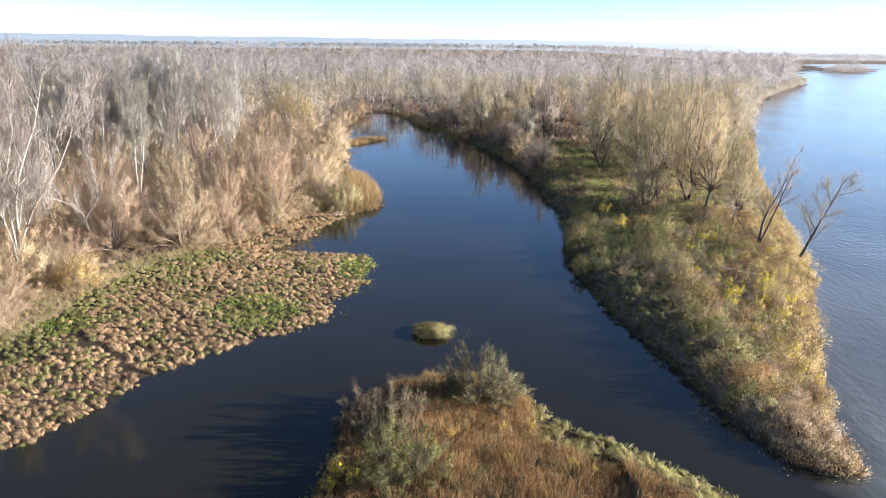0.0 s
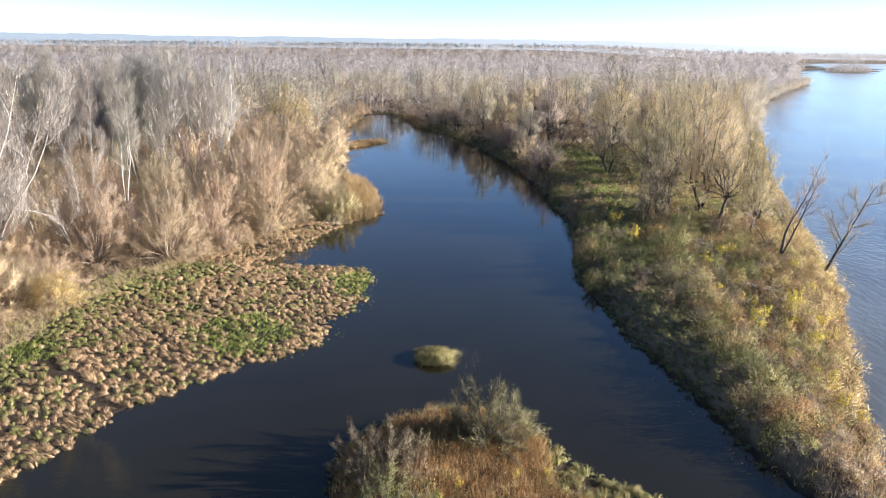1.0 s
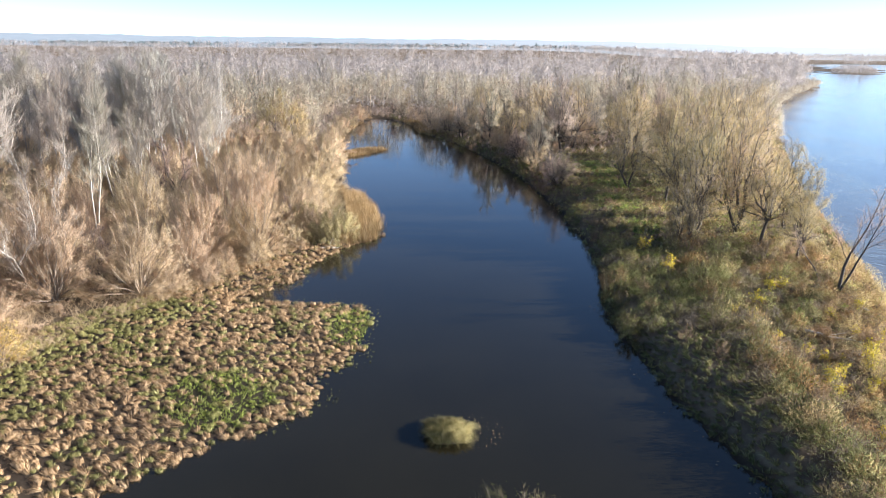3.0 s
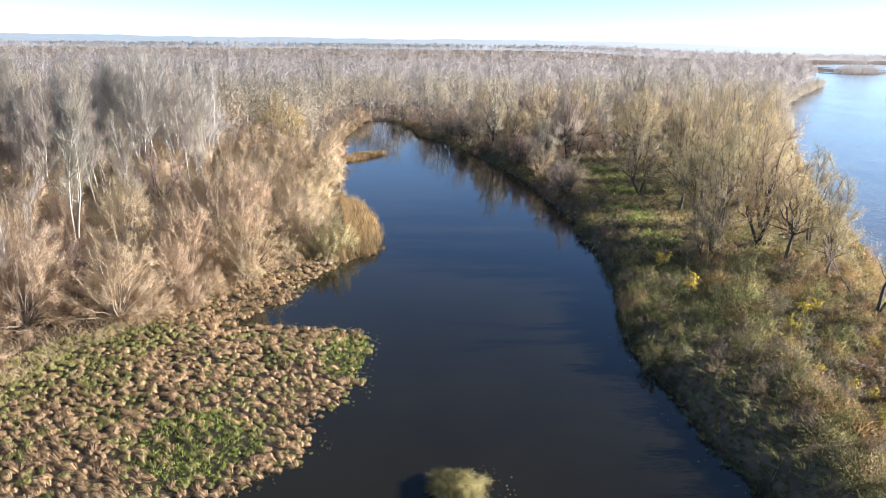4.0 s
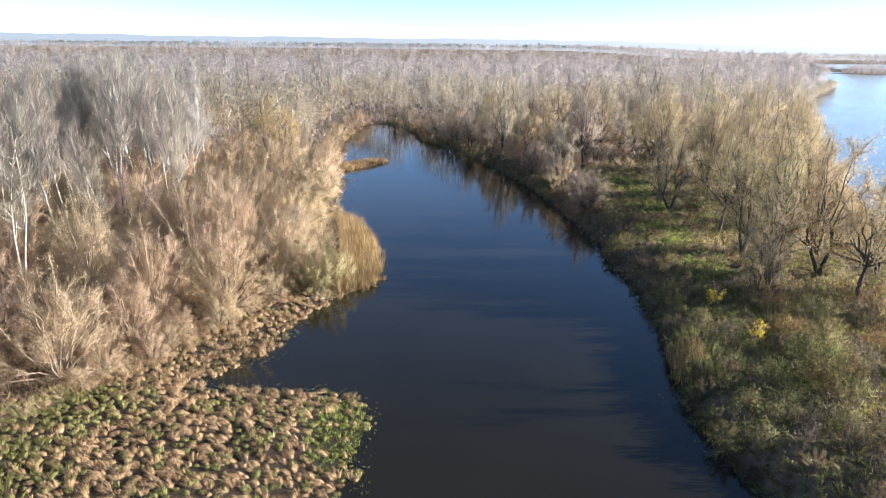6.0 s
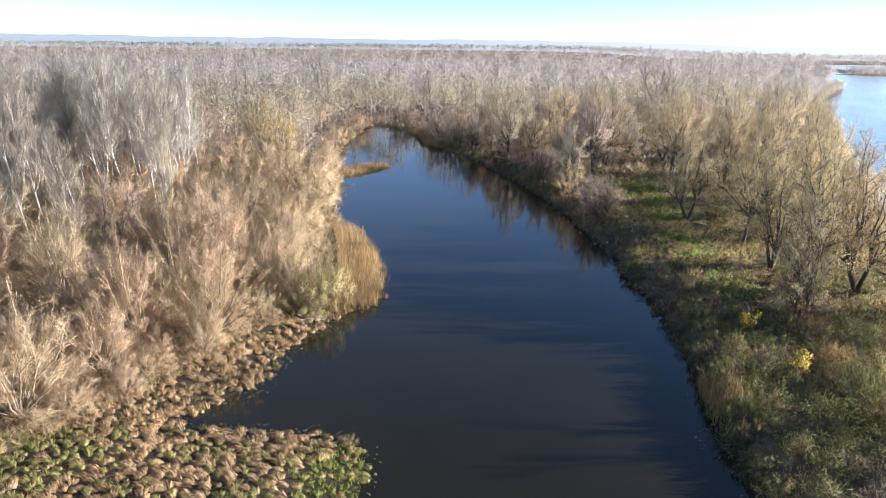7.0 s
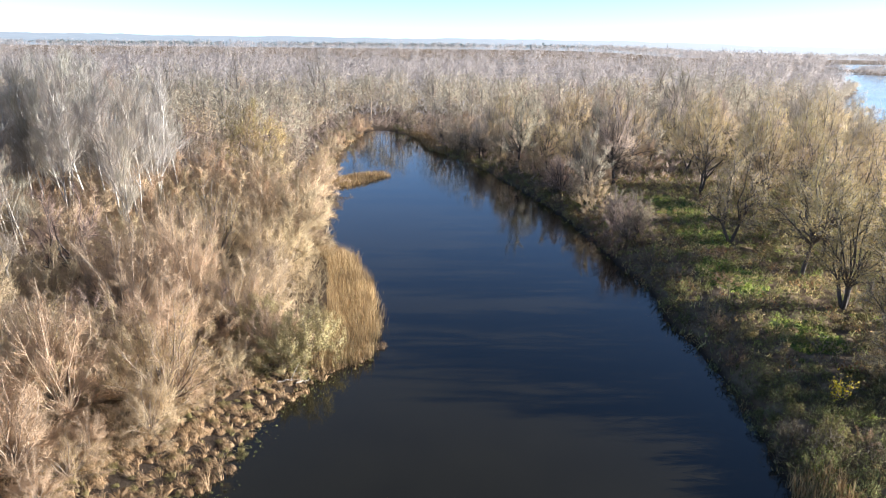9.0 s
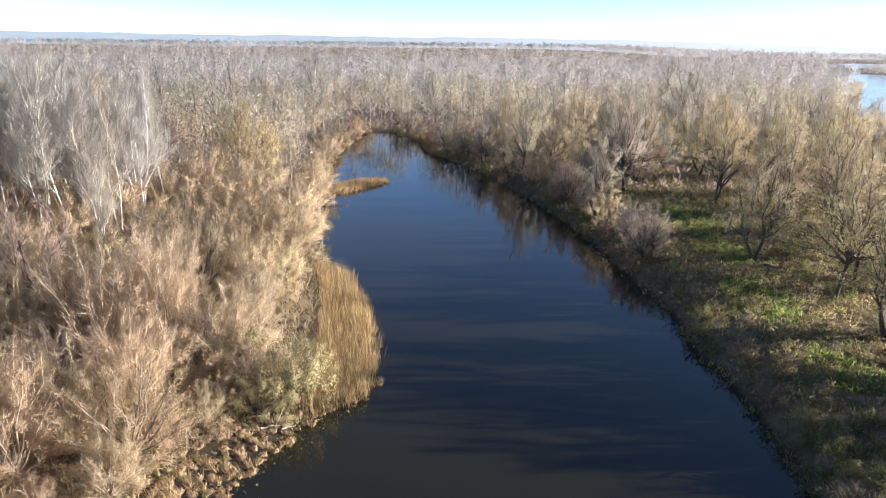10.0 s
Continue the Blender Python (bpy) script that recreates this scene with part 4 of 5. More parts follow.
plant("shrub", -6.4, 55.8, 1.05)
plant("olive", -4.3, 49.8, 0.95)
plant("shrub", -6.0, 52.6, 0.85)
plant("russet", -2.0, 52.8, 0.75)
plant("olive", -1.1, 46.4, 1.05)
plant("olive", -3.6, 45.3, 0.85)
plant("russet", -1.0, 61.6, 0.5)
plant("brown", -0.2, 61.2, 0.5)
plant("yellow", -7.9, 47.1, 0.85)
plant("yellow", -6.7, 46.1, 0.8)
plant("yellow", -8.3, 45.3, 0.7)
for px, py in [(5.8, 53.3), (8.4, 54.2), (1.3, 52.1), (11.1, 48), (12.5, 46.9), (-0.2, 50.1), (5.8, 48.3)]:
    plant("yellow", px, py, 0.45)


# ================= far woods: countless trees =================
def far_tree(seed, H, lobes, twigs, width, spread, pale):
    """A light tree for the distance: stem, a few limbs and a lobed crown of coarse twigs."""
    rng = np.random.default_rng(seed)
    segs = [(np.array([0, 0, -1.0]), np.array([0, 0, H * 0.5]), 0.15 * H / 20, 0.10, 4), (np.array([0, 0, H * 0.5]), np.array([rng.normal() * 0.5, rng.normal() * 0.5, H * 0.93]), 0.10, 0.04, 3)]
    rx, rz = H * 0.25 * spread, H * (0.36 if pale else 0.38)
    out = unit(rng.normal(size=(lobes, 3)) + np.array([0, 0, 0.25]))
    mid = np.array([0, 0, H * (0.66 if pale else 0.58)]) + out * np.array([rx, rx, rz]) * rng.uniform(0.45, 0.85, (lobes, 1))
    for q in mid:
        segs.append((np.array([0, 0, min(q[2] * 0.75, H * 0.6)]), q, 0.09, 0.03, 3))
    pick = rng.integers(0, lobes, twigs)
    p = mid[pick] + rng.normal(size=(twigs, 3)) * np.array([0.36 * rx, 0.36 * rx, 0.17 * rz])
    p[:, 2] = np.maximum(p[:, 2], H * 0.12)
    d = unit(unit(p - np.array([0, 0, H * 0.35])) * 0.6 + rng.normal(size=p.shape) * 0.7 + np.array([0, 0, 0.2 if pale else 0.0]))
    v, f = twig_tris(p, d, rng.uniform(0.7, 1.7, twigs) * H / 22, rng.uniform(0.6, 1.3, twigs) * width, rng)
    nor = 0.7 * unit(v - np.array([0, 0, H * 0.45])) + 0.5 * unit(v - np.repeat(mid[pick], 3, 0)) + np.repeat(rng.normal(size=(twigs, 3)), 3, 0) * 0.3 + np.array([0, 0, 0.55])
    sv, sf = tube_tris(segs)
    return (sv, sf, unit(sv * np.array([1, 1, 0]) + 1e-4)), (v, f, unit(nor))


def woods(name, xs, ys, kinds, sizes, rng, mats, label):
    """Many far trees in one mesh. kinds: (stem, crown) meshes; mats: stem, crown."""
    some = wave(xs, ys, 38, 0.4) + rng.normal(size=len(xs)) * 0.5 > -0.85
    xs, ys = xs[some], ys[some]
    zs = height(xs, ys)
    pieces = []
    for k, (stem, crown) in enumerate(kinds):
        sel = np.arange(len(xs)) % len(kinds) == k
        n = int(sel.sum())
        if n == 0:
            continue
        ang, s = rng.uniform(0, 6.283, n), rng.uniform(*sizes, n) * (1 + 0.16 * wave(xs[sel], ys[sel], 55, 0.7))
        sz = s * rng.uniform(0.9, 1.12, n)
        c, si = np.cos(ang) * s, np.sin(ang) * s
        for num, (v, f, nor) in enumerate((stem, crown)):
            vv = np.empty((n, len(v), 3))
            vv[..., 0] = c[:, None] * v[:, 0] - si[:, None] * v[:, 1] + xs[sel][:, None]
            vv[..., 1] = si[:, None] * v[:, 0] + c[:, None] * v[:, 1] + ys[sel][:, None]
            vv[..., 2] = sz[:, None] * v[:, 2] + zs[sel][:, None]
            nn = np.empty_like(vv)
            nn[..., 0] = c[:, None] * nor[:, 0] - si[:, None] * nor[:, 1]
            nn[..., 1] = si[:, None] * nor[:, 0] + c[:, None] * nor[:, 1]
            nn[..., 2] = s[:, None] * nor[:, 2]
            pieces.append((vv.reshape(-1, 3), (f[None] + (np.arange(n) * len(v))[:, None, None]).reshape(-1, 3), num, nn.reshape(-1, 3)))
    stuff(name, pieces, mats, label, "woodland")


def in_view(x, y):
    return (x > -0.74 * y - 35) & (x < 0.74 * y + 30)


def forest_mask(x, y):
    return in_view(x, y) & (signed(MAIN, x, y) > 4.5)


mid_x, mid_y = scatter(-330, 330, 205, 480, 9.6, R, lambda x, y: forest_mask(x, y) & ~((x > left_edge(y) - 105) & (x < left_edge(y) + 2) & (y < 235))
                       & ~((x > 5) & (x < 135) & (y < 330)))
u = 0.25 + 0.5 * R.uniform(size=len(mid_x)) + 0.45 * wave(mid_x, mid_y, 70, 0.3)
mid_kinds = lambda s, h, w, sp, pale: [far_tree(s + i, h, 13, 350, w * 1.7, sp, pale) for i in range(4)]
woods("poplar_woodland", mid_x[u < 0.2], mid_y[u < 0.2], mid_kinds(100, 22, 0.10, 0.95, True), (0.6, 1.3), R, [BARK_TAN, TWIG_PALE], "far bare poplar wood with pale stems")
s = (u >= 0.2) & (u < 0.66)
woods("alder_woodland", mid_x[s], mid_y[s], mid_kinds(200, 17, 0.11, 1.1, False), (0.5, 1.35), R, [BARK_TAN, TWIG_GREY], "far grey-brown leafless alder wood")
s = (u >= 0.66) & (u < 0.84)
woods("willow_woodland", mid_x[s], mid_y[s], mid_kinds(300, 14, 0.12, 1.3, False), (0.5, 1.3), R, [BARK_TAN, TWIG_TAN], "far tan leafless willow thickets")
s = u >= 0.84
woods("dark_woodland", mid_x[s], mid_y[s], mid_kinds(400, 16, 0.12, 1.2, False), (0.8, 1.15), R, [BARK_DARK, TWIG_DARK], "far dark leafless trees")

bx, by = [np.concatenate(k) for k in zip(along(RIVER_SHORE, 255, 900, 4.5, (0.5, 3.5), R), along(RIVER_SHORE, 255, 900, 6.5, (3.0, 9.0), R))]
woods("bank_willows", bx, by, [far_tree(330 + i, 9, 9, 300, 0.16, 1.5, False) for i in range(4)], (0.45, 1.0), R, [BARK_TAN, TWIG_GREY], "leafless willow scrub along the river bank")
far_x, far_y = scatter(-900, 1300, 480, 1150, 16.5, R, lambda x, y: in_view(x, y) & (land(x, y) > 4.5) & (signed(SANDBAR, x, y) < 0))
u = R.uniform(size=len(far_x)) + 0.3 * wave(far_x, far_y, 160, 0.9)
lo_kinds = lambda s, h, w, sp, pale: [far_tree(s + i, h, 9, 190, w * 1.6, sp, pale) for i in range(3)]
woods("poplar_woodland", far_x[u < 0.35], far_y[u < 0.35], lo_kinds(500, 21, 0.24, 1.05, True), (0.65, 1.3), R, [BARK_HAZED, TWIG_HAZED], "distant bare poplar wood in haze-paled colours")
woods("alder_woodland", far_x[u >= 0.35], far_y[u >= 0.35], lo_kinds(600, 18, 0.28, 1.2, False), (0.6, 1.35), R, [BARK_HAZED, TWIG_HAZED], "distant leafless wood in haze-paled grey-brown")
rim_x, rim_y = scatter(-1900, 2200, 1150, 2500, 42.0, R, lambda x, y: in_view(x, y) & (land(x, y) > 8))
more_x, more_y = scatter(500, 2200, 1150, 2450, 30.0, R, lambda x, y: in_view(x, y) & (land(x, y) > 8) & (signed(SANDBAR, x, y) < 0))
rim_x, rim_y = np.r_[rim_x, more_x], np.r_[rim_y, more_y]
sx, sy = scatter(590, 960, 1040, 1600, 9.0, R, lambda x, y: signed(SANDBAR, x, y) > -4)
woods("bar_willows", sx, sy, [far_tree(730 + i, 7, 6, 60, 0.6, 1.8, False) for i in range(3)], (0.5, 1.1), R, [BARK_HAZED, TWIG_HAZED], "low scrub on the river bar in haze-paled colours")
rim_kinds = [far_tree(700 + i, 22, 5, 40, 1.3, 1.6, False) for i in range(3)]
woods("distant_woodland", rim_x, rim_y, rim_kinds, (1.0, 1.4), R, [BARK_HAZED, TWIG_HAZED], "hazy leafless woods near the horizon")
pine_x, pine_y = scatter(-1900, 700, 2400, 2600, 16.0, R, lambda x, y: in_view(x, y) & (wave(x, y, 900, 0.2) > -0.35))
pine_kinds = [far_tree(800 + i, 21, 6, 26, 3.0, 0.7, True) for i in range(2)]
woods("pine_woodland", pine_x, pine_y, pine_kinds, (0.85, 1.15), R, [BARK_DARK, PINE_HAZED], "distant dark pine belt below the hills")


# ================= hills on the horizon =================
def hills():
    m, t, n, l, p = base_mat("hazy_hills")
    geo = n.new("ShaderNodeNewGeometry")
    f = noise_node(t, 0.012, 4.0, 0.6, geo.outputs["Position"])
    # distance haze is painted into these blue-greys, and the surface glows by itself
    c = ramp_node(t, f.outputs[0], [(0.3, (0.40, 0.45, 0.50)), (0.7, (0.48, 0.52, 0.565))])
    # painted haze whitens to the right, towards the sun's glare
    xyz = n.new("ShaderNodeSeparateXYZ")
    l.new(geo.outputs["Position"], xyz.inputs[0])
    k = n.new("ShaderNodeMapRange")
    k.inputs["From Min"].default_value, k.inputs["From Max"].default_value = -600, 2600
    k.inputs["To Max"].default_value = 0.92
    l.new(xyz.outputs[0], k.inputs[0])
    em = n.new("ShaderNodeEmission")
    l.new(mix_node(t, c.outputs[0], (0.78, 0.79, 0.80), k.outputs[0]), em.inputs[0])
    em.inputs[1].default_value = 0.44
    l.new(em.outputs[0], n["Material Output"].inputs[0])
    a = np.linspace(radians(-42), radians(44), 240)
    vs, rings = [], ((3400, 0.0), (3700, 0.35), (4100, 0.8), (4400, 1.0), (4550, 0.9))
    for dist, k in rings:
        crest = 84 - 30 * smooth(a, radians(8), radians(31)) + 4 * wave(a * 1500, 0 * a, 380, 0.3) + 2.5 * wave(a * 1500, 0 * a, 90, 0.6) + 1.0 * wave(a * 1500, 0 * a, 17, 1.0)
        vs.append(np.stack([dist * np.sin(a), dist * np.cos(a), crest * k], 1))
    v = np.vstack(vs)
    i = (np.arange(len(rings) - 1)[:, None] * 240 + np.arange(239)[None]).ravel()
    tr = np.concatenate([np.stack([i, i + 1, i + 241], 1), np.stack([i, i + 241, i + 240], 1)])
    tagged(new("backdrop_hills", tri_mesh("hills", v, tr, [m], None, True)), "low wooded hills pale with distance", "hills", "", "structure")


hills()


# ================= grasses, sedge, reeds, herbs =================
def tussocks(x, y, rng, blades, size, lean=(0, 0), width=0.07, flop=0.7):
    """Mops of long blades that arch over."""
    n = len(x)
    z = np.maximum(height(x, y), -0.05)
    s = np.repeat(rng.uniform(*size, n), blades)
    c = np.repeat(np.stack([x, y, z], 1), blades, 0)
    az = rng.uniform(0, 6.283, n * blades)
    out = np.stack([np.cos(az), np.sin(az), 0 * az], 1)
    rad = np.sqrt(rng.uniform(0, 1, n * blades))
    lx = np.repeat(lean[0] + rng.normal(size=n) * 0.25, blades)
    ly = np.repeat(lean[1] + rng.normal(size=n) * 0.25, blades)
    p = c + out * (0.3 * s * rad)[:, None]
    d = unit(out * (0.42 * rad)[:, None] + np.stack([lx, ly, np.ones(len(lx))], 1))
    bend = (out * (0.35 * rad)[:, None] + np.stack([lx, ly, 0 * lx], 1) * 0.5) * (s * flop)[:, None]
    bend[:, 2] -= s * flop * 0.45 * (0.4 + rad)
    nor = out * rad[:, None] + np.array([0, 0, 0.55]) + rng.normal(size=out.shape) * 0.2
    return (*blade_tris(p, d, s * rng.uniform(0.8, 1.15, len(s)), rng.uniform(0.7, 1.3, len(s)) * width, bend, rng), np.repeat(nor, 5, 0))


def clumps(mat, *args):
    v, f, nor = tussocks(*args)
    return v, f, mat, nor


CREEK = np.array([(-52, 79), (-44.2, 74.6), (-39.5, 71.3), (-36.2, 69.6), (-33.5, 67.4), (-31.5, 65.6), (-30, 63.5)])


def creek(x, y):
    """How far from the narrow muddy cut through the sedge flat."""
    return np.abs(y - np.interp(x, CREEK[:, 0], CREEK[:, 1]) + 0.25 * np.sin(x * 1.7)) * 0.85 + 10 * (x > -29.5)


def sedge_flat(x, y):
    d = signed(MAIN, x, y)
    return (d > -1.3 + 0.5 * wave(x, y, 4, 0.3)) & (x > left_edge(y) - 3.5) & (y < 147) & in_view(x, y) & (creek(x, y) > 0.5)


G = np.random.default_rng(21)
x, y = scatter(-44, -8, 104, 147, 0.62, G, lambda x, y: sedge_flat(x, y) & (y > 109 + 2 * wave(x, y, 9, 0.4)) & (wave(x, y, 3.5, 0.7) + G.normal(size=len(x)) * 0.5 > -0.35))
some = wave(x, y, 6, 0.2) + G.normal(size=len(x)) * 0.4 > -0.25
stuff("sedge_clumps", [clumps(0, x[some], y[some], G, 46, (0.6, 1.2), (-0.3, 0.1), 0.026, 1.0), clumps(1, x[~some], y[~some], G, 42, (0.4, 0.85), (-0.2, 0.1), 0.022, 0.9)],
      [SEDGE, SEDGE_GREEN], "low straw and olive sedge clumps along the inlet", "sedge")
x, y = scatter(-64, -8, 46, 113, 0.76, G, lambda x, y: sedge_flat(x, y) & (y <= 109 + 2 * wave(x, y, 9, 0.4)))
g = green_zone(x, y)
mixed = 0.5 * wave(x, y, 14, 0.8) + 0.8 * smooth(left_edge(y) + 11 - x, 0, 9) + G.normal(size=len(x)) * 0.35 - 0.25 * (signed(MAIN, x, y) < 2.0)
g = g * G.uniform(0.3, 1.2, len(g))
dead = (g < 0.5) & (mixed < 0.2) & (mixed > -0.8)
half = (g < 0.6) & ~dead
stuff("sedge_tussocks", [clumps(0, x[dead], y[dead], G, 50, (0.45, 1.15), (-0.6, 0.25), 0.03, 1.5), clumps(1, x[half], y[half], G, 46, (0.4, 0.9), (-0.3, 0.2), 0.032, 1.2)],
      [SEDGE, SEDGE_OLIVE], "dead straw-coloured sedge tussocks leaning over the bank", "sedge")


def turf(name, x, y, rng, blades, size, mat, label, width=0.05, category="grass"):
    stuff(name, [clumps(0, x, y, rng, blades, size, (0, 0), width, 0.5)], [mat], label, category)


x, y = scatter(-62, -9, 55, 114, 0.4, G, lambda x, y: (green_zone(x, y) > G.uniform(0.2, 1.3, len(x))) & (signed(MAIN, x, y) > -0.3) & (x > left_edge(y) - 4))
turf("marsh_grass", x, y, G, 9, (0.3, 0.6), GRASS, "fresh green marsh grass along the bank", 0.03)
x, y = scatter(20, 110, 100, 262, 0.75, G, lambda x, y: (green_zone(x, y) + 0.35 * wave(x, y, 11, 0.1) > 0.35) & (signed(MAIN, x, y) > 2.5))
turf("meadow_grass", x, y, G, 8, (0.25, 0.6), GRASS, "green meadow grass under the willows", 0.05)


def reeds(x, y, rng, per, tall, width=0.045):
    n = len(x) * per
    z = np.repeat(np.maximum(height(x, y), -0.3), per)
    p = np.stack([np.repeat(x, per) + rng.normal(size=n) * 0.18, np.repeat(y, per) + rng.normal(size=n) * 0.18, z], 1)
    d = unit(np.stack([rng.normal(size=n) * 0.1, rng.normal(size=n) * 0.1, np.ones(n)], 1))
    length = rng.uniform(*tall, n) * (1 + 0.12 * np.repeat(wave(x, y, 6, 0.5), per))
    bend = rng.normal(size=(n, 3)) * np.array([0.3, 0.3, 0.05])
    return blade_tris(p, d, length, np.full(n, width), bend, rng)


x, y = scatter(-32, -10, 138, 183, 0.36, G, lambda x, y: (signed(MAIN, x, y) > -0.4 - 0.9 * wave(x, y, 5)) & (signed(MAIN, x, y) < 6.5 - 0.08 * np.abs(y - 155)) & (x > np.interp(y, [138.5, 148, 157, 182], [-18.5, -22, -26, -31]) + 1.2 * wave(x, y, 6, 0.1)))
back = wave(x, y, 5, 0.8) + G.normal(size=len(x)) * 0.4 > 0.35
stuff("reed_bed", [(*reeds(x[~back], y[~back], G, 4, (1.3, 3.0), 0.036), 0), (*reeds(x[back], y[back], G, 4, (1.2, 2.6), 0.036), 1)], [REED, HERB_BROWN], "tall golden reed bed standing in the shallows", "reeds")
x, y = scatter(-45, -15, 235, 275, 0.6, G, lambda x, y: signed(REED_ISLE, x, y) > -0.8)
stuff("reed_islet", [(*reeds(x, y, G, 6, (0.7, 1.6), 0.08), 0)], [REED], "low reed islet in the backwater", "reeds")
x, y = scatter(-20, 0, 300, 345, 0.8, G, lambda x, y: (signed(MAIN, x, y) > -0.5) & (signed(MAIN, x, y) < 4))
stuff("far_reeds", [(*reeds(x, y, G, 5, (1.6, 2.8), 0.1), 0)], [REED], "rust-gold reeds at the far shore", "reeds")
x, y = scatter(-60, -20, 262, 350, 0.9, G, lambda x, y: (signed(MAIN, x, y) > -0.4) & (signed(MAIN, x, y) < 3.5) & (x < -30))
stuff("pale_sedge", [clumps(0, x, y, G, 10, (0.5, 1.0), (0, 0), 0.12)], [SEDGE], "pale dead sedge along the far shore", "sedge")

# water plants and drifting leaves in the shallows
x, y = scatter(-34, -9, 76, 142, 0.5, G, lambda x, y: (signed(MAIN, x, y) < 0.3) & (signed(MAIN, x, y) > -2.6 - 1.2 * wave(x, y, 9, 0.7)) & (G.uniform(size=len(x)) < 0.42))
turf("water_plants", x, y, G, 5, (0.15, 0.45), HERB_MOSS, "dull water plants standing in the shallows", 0.035, "water plants")


def floating(name, x, y, rng, size, mat, label):
    n = len(x)
    a = rng.uniform(0, 6.283, n)
    u = np.stack([np.cos(a), np.sin(a), 0 * a], 1) * (rng.uniform(*size, n))[:, None]
    w = np.stack([-u[:, 1], u[:, 0], 0 * a], 1) * rng.uniform(0.2, 0.6, (n, 1))
    c = np.stack([x, y, np.full(n, 0.012)], 1)
    v = np.stack([c - u, c + w, c + u, c - w], 1).reshape(-1, 3)
    i = np.arange(n)[:, None, None] * 4
    stuff(name, [(v, (i + np.array([[0, 1, 2], [0, 2, 3]])).reshape(-1, 3), 0)], [mat], label, "debris")


x, y = scatter(10, 30, 44, 170, 0.5, G, lambda x, y: (signed(MAIN, x, y) < -0.4) & (signed(MAIN, x, y) > -2.4) & (wave(x, y, 9, 0.2) > 0.15) & (G.uniform(size=len(x)) < 0.5))
floating("floating_leaves", x, y, G, (0.04, 0.16), SEDGE, "pale dead leaves drifting by the bank")
x, y = scatter(-5, 5, 72, 82, 0.4, G, lambda x, y: (np.hypot((x - 1.5) / 3.2, (y - 77.5) / 3.0) < 1) & (G.uniform(size=len(x)) < 0.35))
floating("floating_leaves", x, y, G, (0.03, 0.11), SEDGE, "pale dead leaves drifting by the islet")

# grass islet in the backwater
ISLE = np.random.default_rng(5)


def grass_islet():
    ob = new("grass_islet")
    bm = bmesh.new()
    bmesh.ops.create_icosphere(bm, subdivisions=3, radius=1.0)
    for v in bm.verts:
        k = 1 + 0.12 * noise.noise(v.co * 2.2)
        v.co = Vector((v.co.x * 2.15 * k, v.co.y * 2.0 * k, v.co.z * 0.75 * k - 0.15))
    me = bpy.data.meshes.new("islet_mound")
    bm.to_mesh(me)
    bm.free()
    me.materials.append(GROUND)
    part("mound", me, ob, "muddy peat mound")
    n = 70
    a, r = ISLE.uniform(0, 6.283, n), np.sqrt(ISLE.uniform(0, 1, n))
    x, y = 2.1 * r * np.cos(a), 1.95 * r * np.sin(a)
    pieces, normals = [], []
    for i in range(n):
        v, f, nor = tussocks(np.array([0.0]), np.array([45.0]), ISLE, 110, (1.0, 1.5), (0.3 * math.cos(a[i]) * r[i], 0.3 * math.sin(a[i]) * r[i]), 0.034, 1.15)
        z0 = float(np.maximum(height([0.0], [45.0]), -0.05)[0])
        v = v + np.array([x[i], y[i] - 45.0, 0.62 * (1 - 0.85 * r[i] ** 2) - z0])
        pieces.append((v, f))
        normals.append(nor + np.array([x[i], y[i], 0]) * 0.3)
    v, f = join(pieces)
    part("grass", tri_mesh("islet_grass", v, f, [SEDGE_GREEN], None, False, np.concatenate(normals)), ob, "long yellow-green tussock grass")
    ob.location, ob.scale = (-0.7, 76.9, 0), (0.85, 0.85, 0.95)
    tagged(ob, "small islet of yellow-green tussock grass in the backwater", "islet")


grass_islet()


def herbs(name, x, y, rng, per, tall, mat, label, width=0.05, flare=0.45, leaf=0.0, soft=False):
    """Upright dead stalks with side sprays."""
    n = len(x) * per
    z = np.repeat(height(x, y), per)
    p = np.stack([np.repeat(x, per) + rng.normal(size=n) * 0.22, np.repeat(y, per) + rng.normal(size=n) * 0.22, z + rng.uniform(0, 0.35, n) * (np.arange(n) % 2)], 1)
    d = unit(np.stack([rng.normal(size=n) * flare, rng.normal(size=n) * flare, np.ones(n)], 1))
    length = rng.uniform(*tall, n) * np.repeat(np.clip(0.95 + 0.55 * wave(x, y, 4.3, 0.3) + 0.35 * wave(x, y, 11, 0.9), 0.3, 2), per)
    v, f = twig_tris(p, d, length, rng.uniform(0.6, 1.4, n) * width, rng)
    pieces = [(v, f, 0, np.repeat(np.array([0, 0, 0.8]) + rng.normal(size=(n, 3)) * 0.3, 3, 0))] if soft else [(v, f, 0)]
    if leaf:
        j = rng.integers(0, n, int(n * 0.8))
        lp = p[j] + d[j] * (length[j] * rng.uniform(0.3, 1.0, len(j)))[:, None] + rng.normal(size=(len(j), 3)) * 0.06
        size = rng.uniform(0.6, 1.4, len(j)) * leaf
        pieces.append((*leaf_tris(lp, size, size * 0.5, rng, 0.1), 0))
    stuff(name, pieces, [mat], label, "herbs")


def right_bank(x, y):
    return (signed(MAIN, x, y) > -0.3 + 0.4 * wave(x, y, 4, 0.6)) & (x > -20)


rx, ry = scatter(18, 70, 46, 135, 0.42, G, right_bank)
low = (rx < 0.13 * ry + 19.9 + 0.8 * wave(rx, ry, 7, 0.3)) & (ry < 98)
x, y = rx[low][::3], ry[low][::3]
s = wave(x, y, 6, 0.9) > -0.2
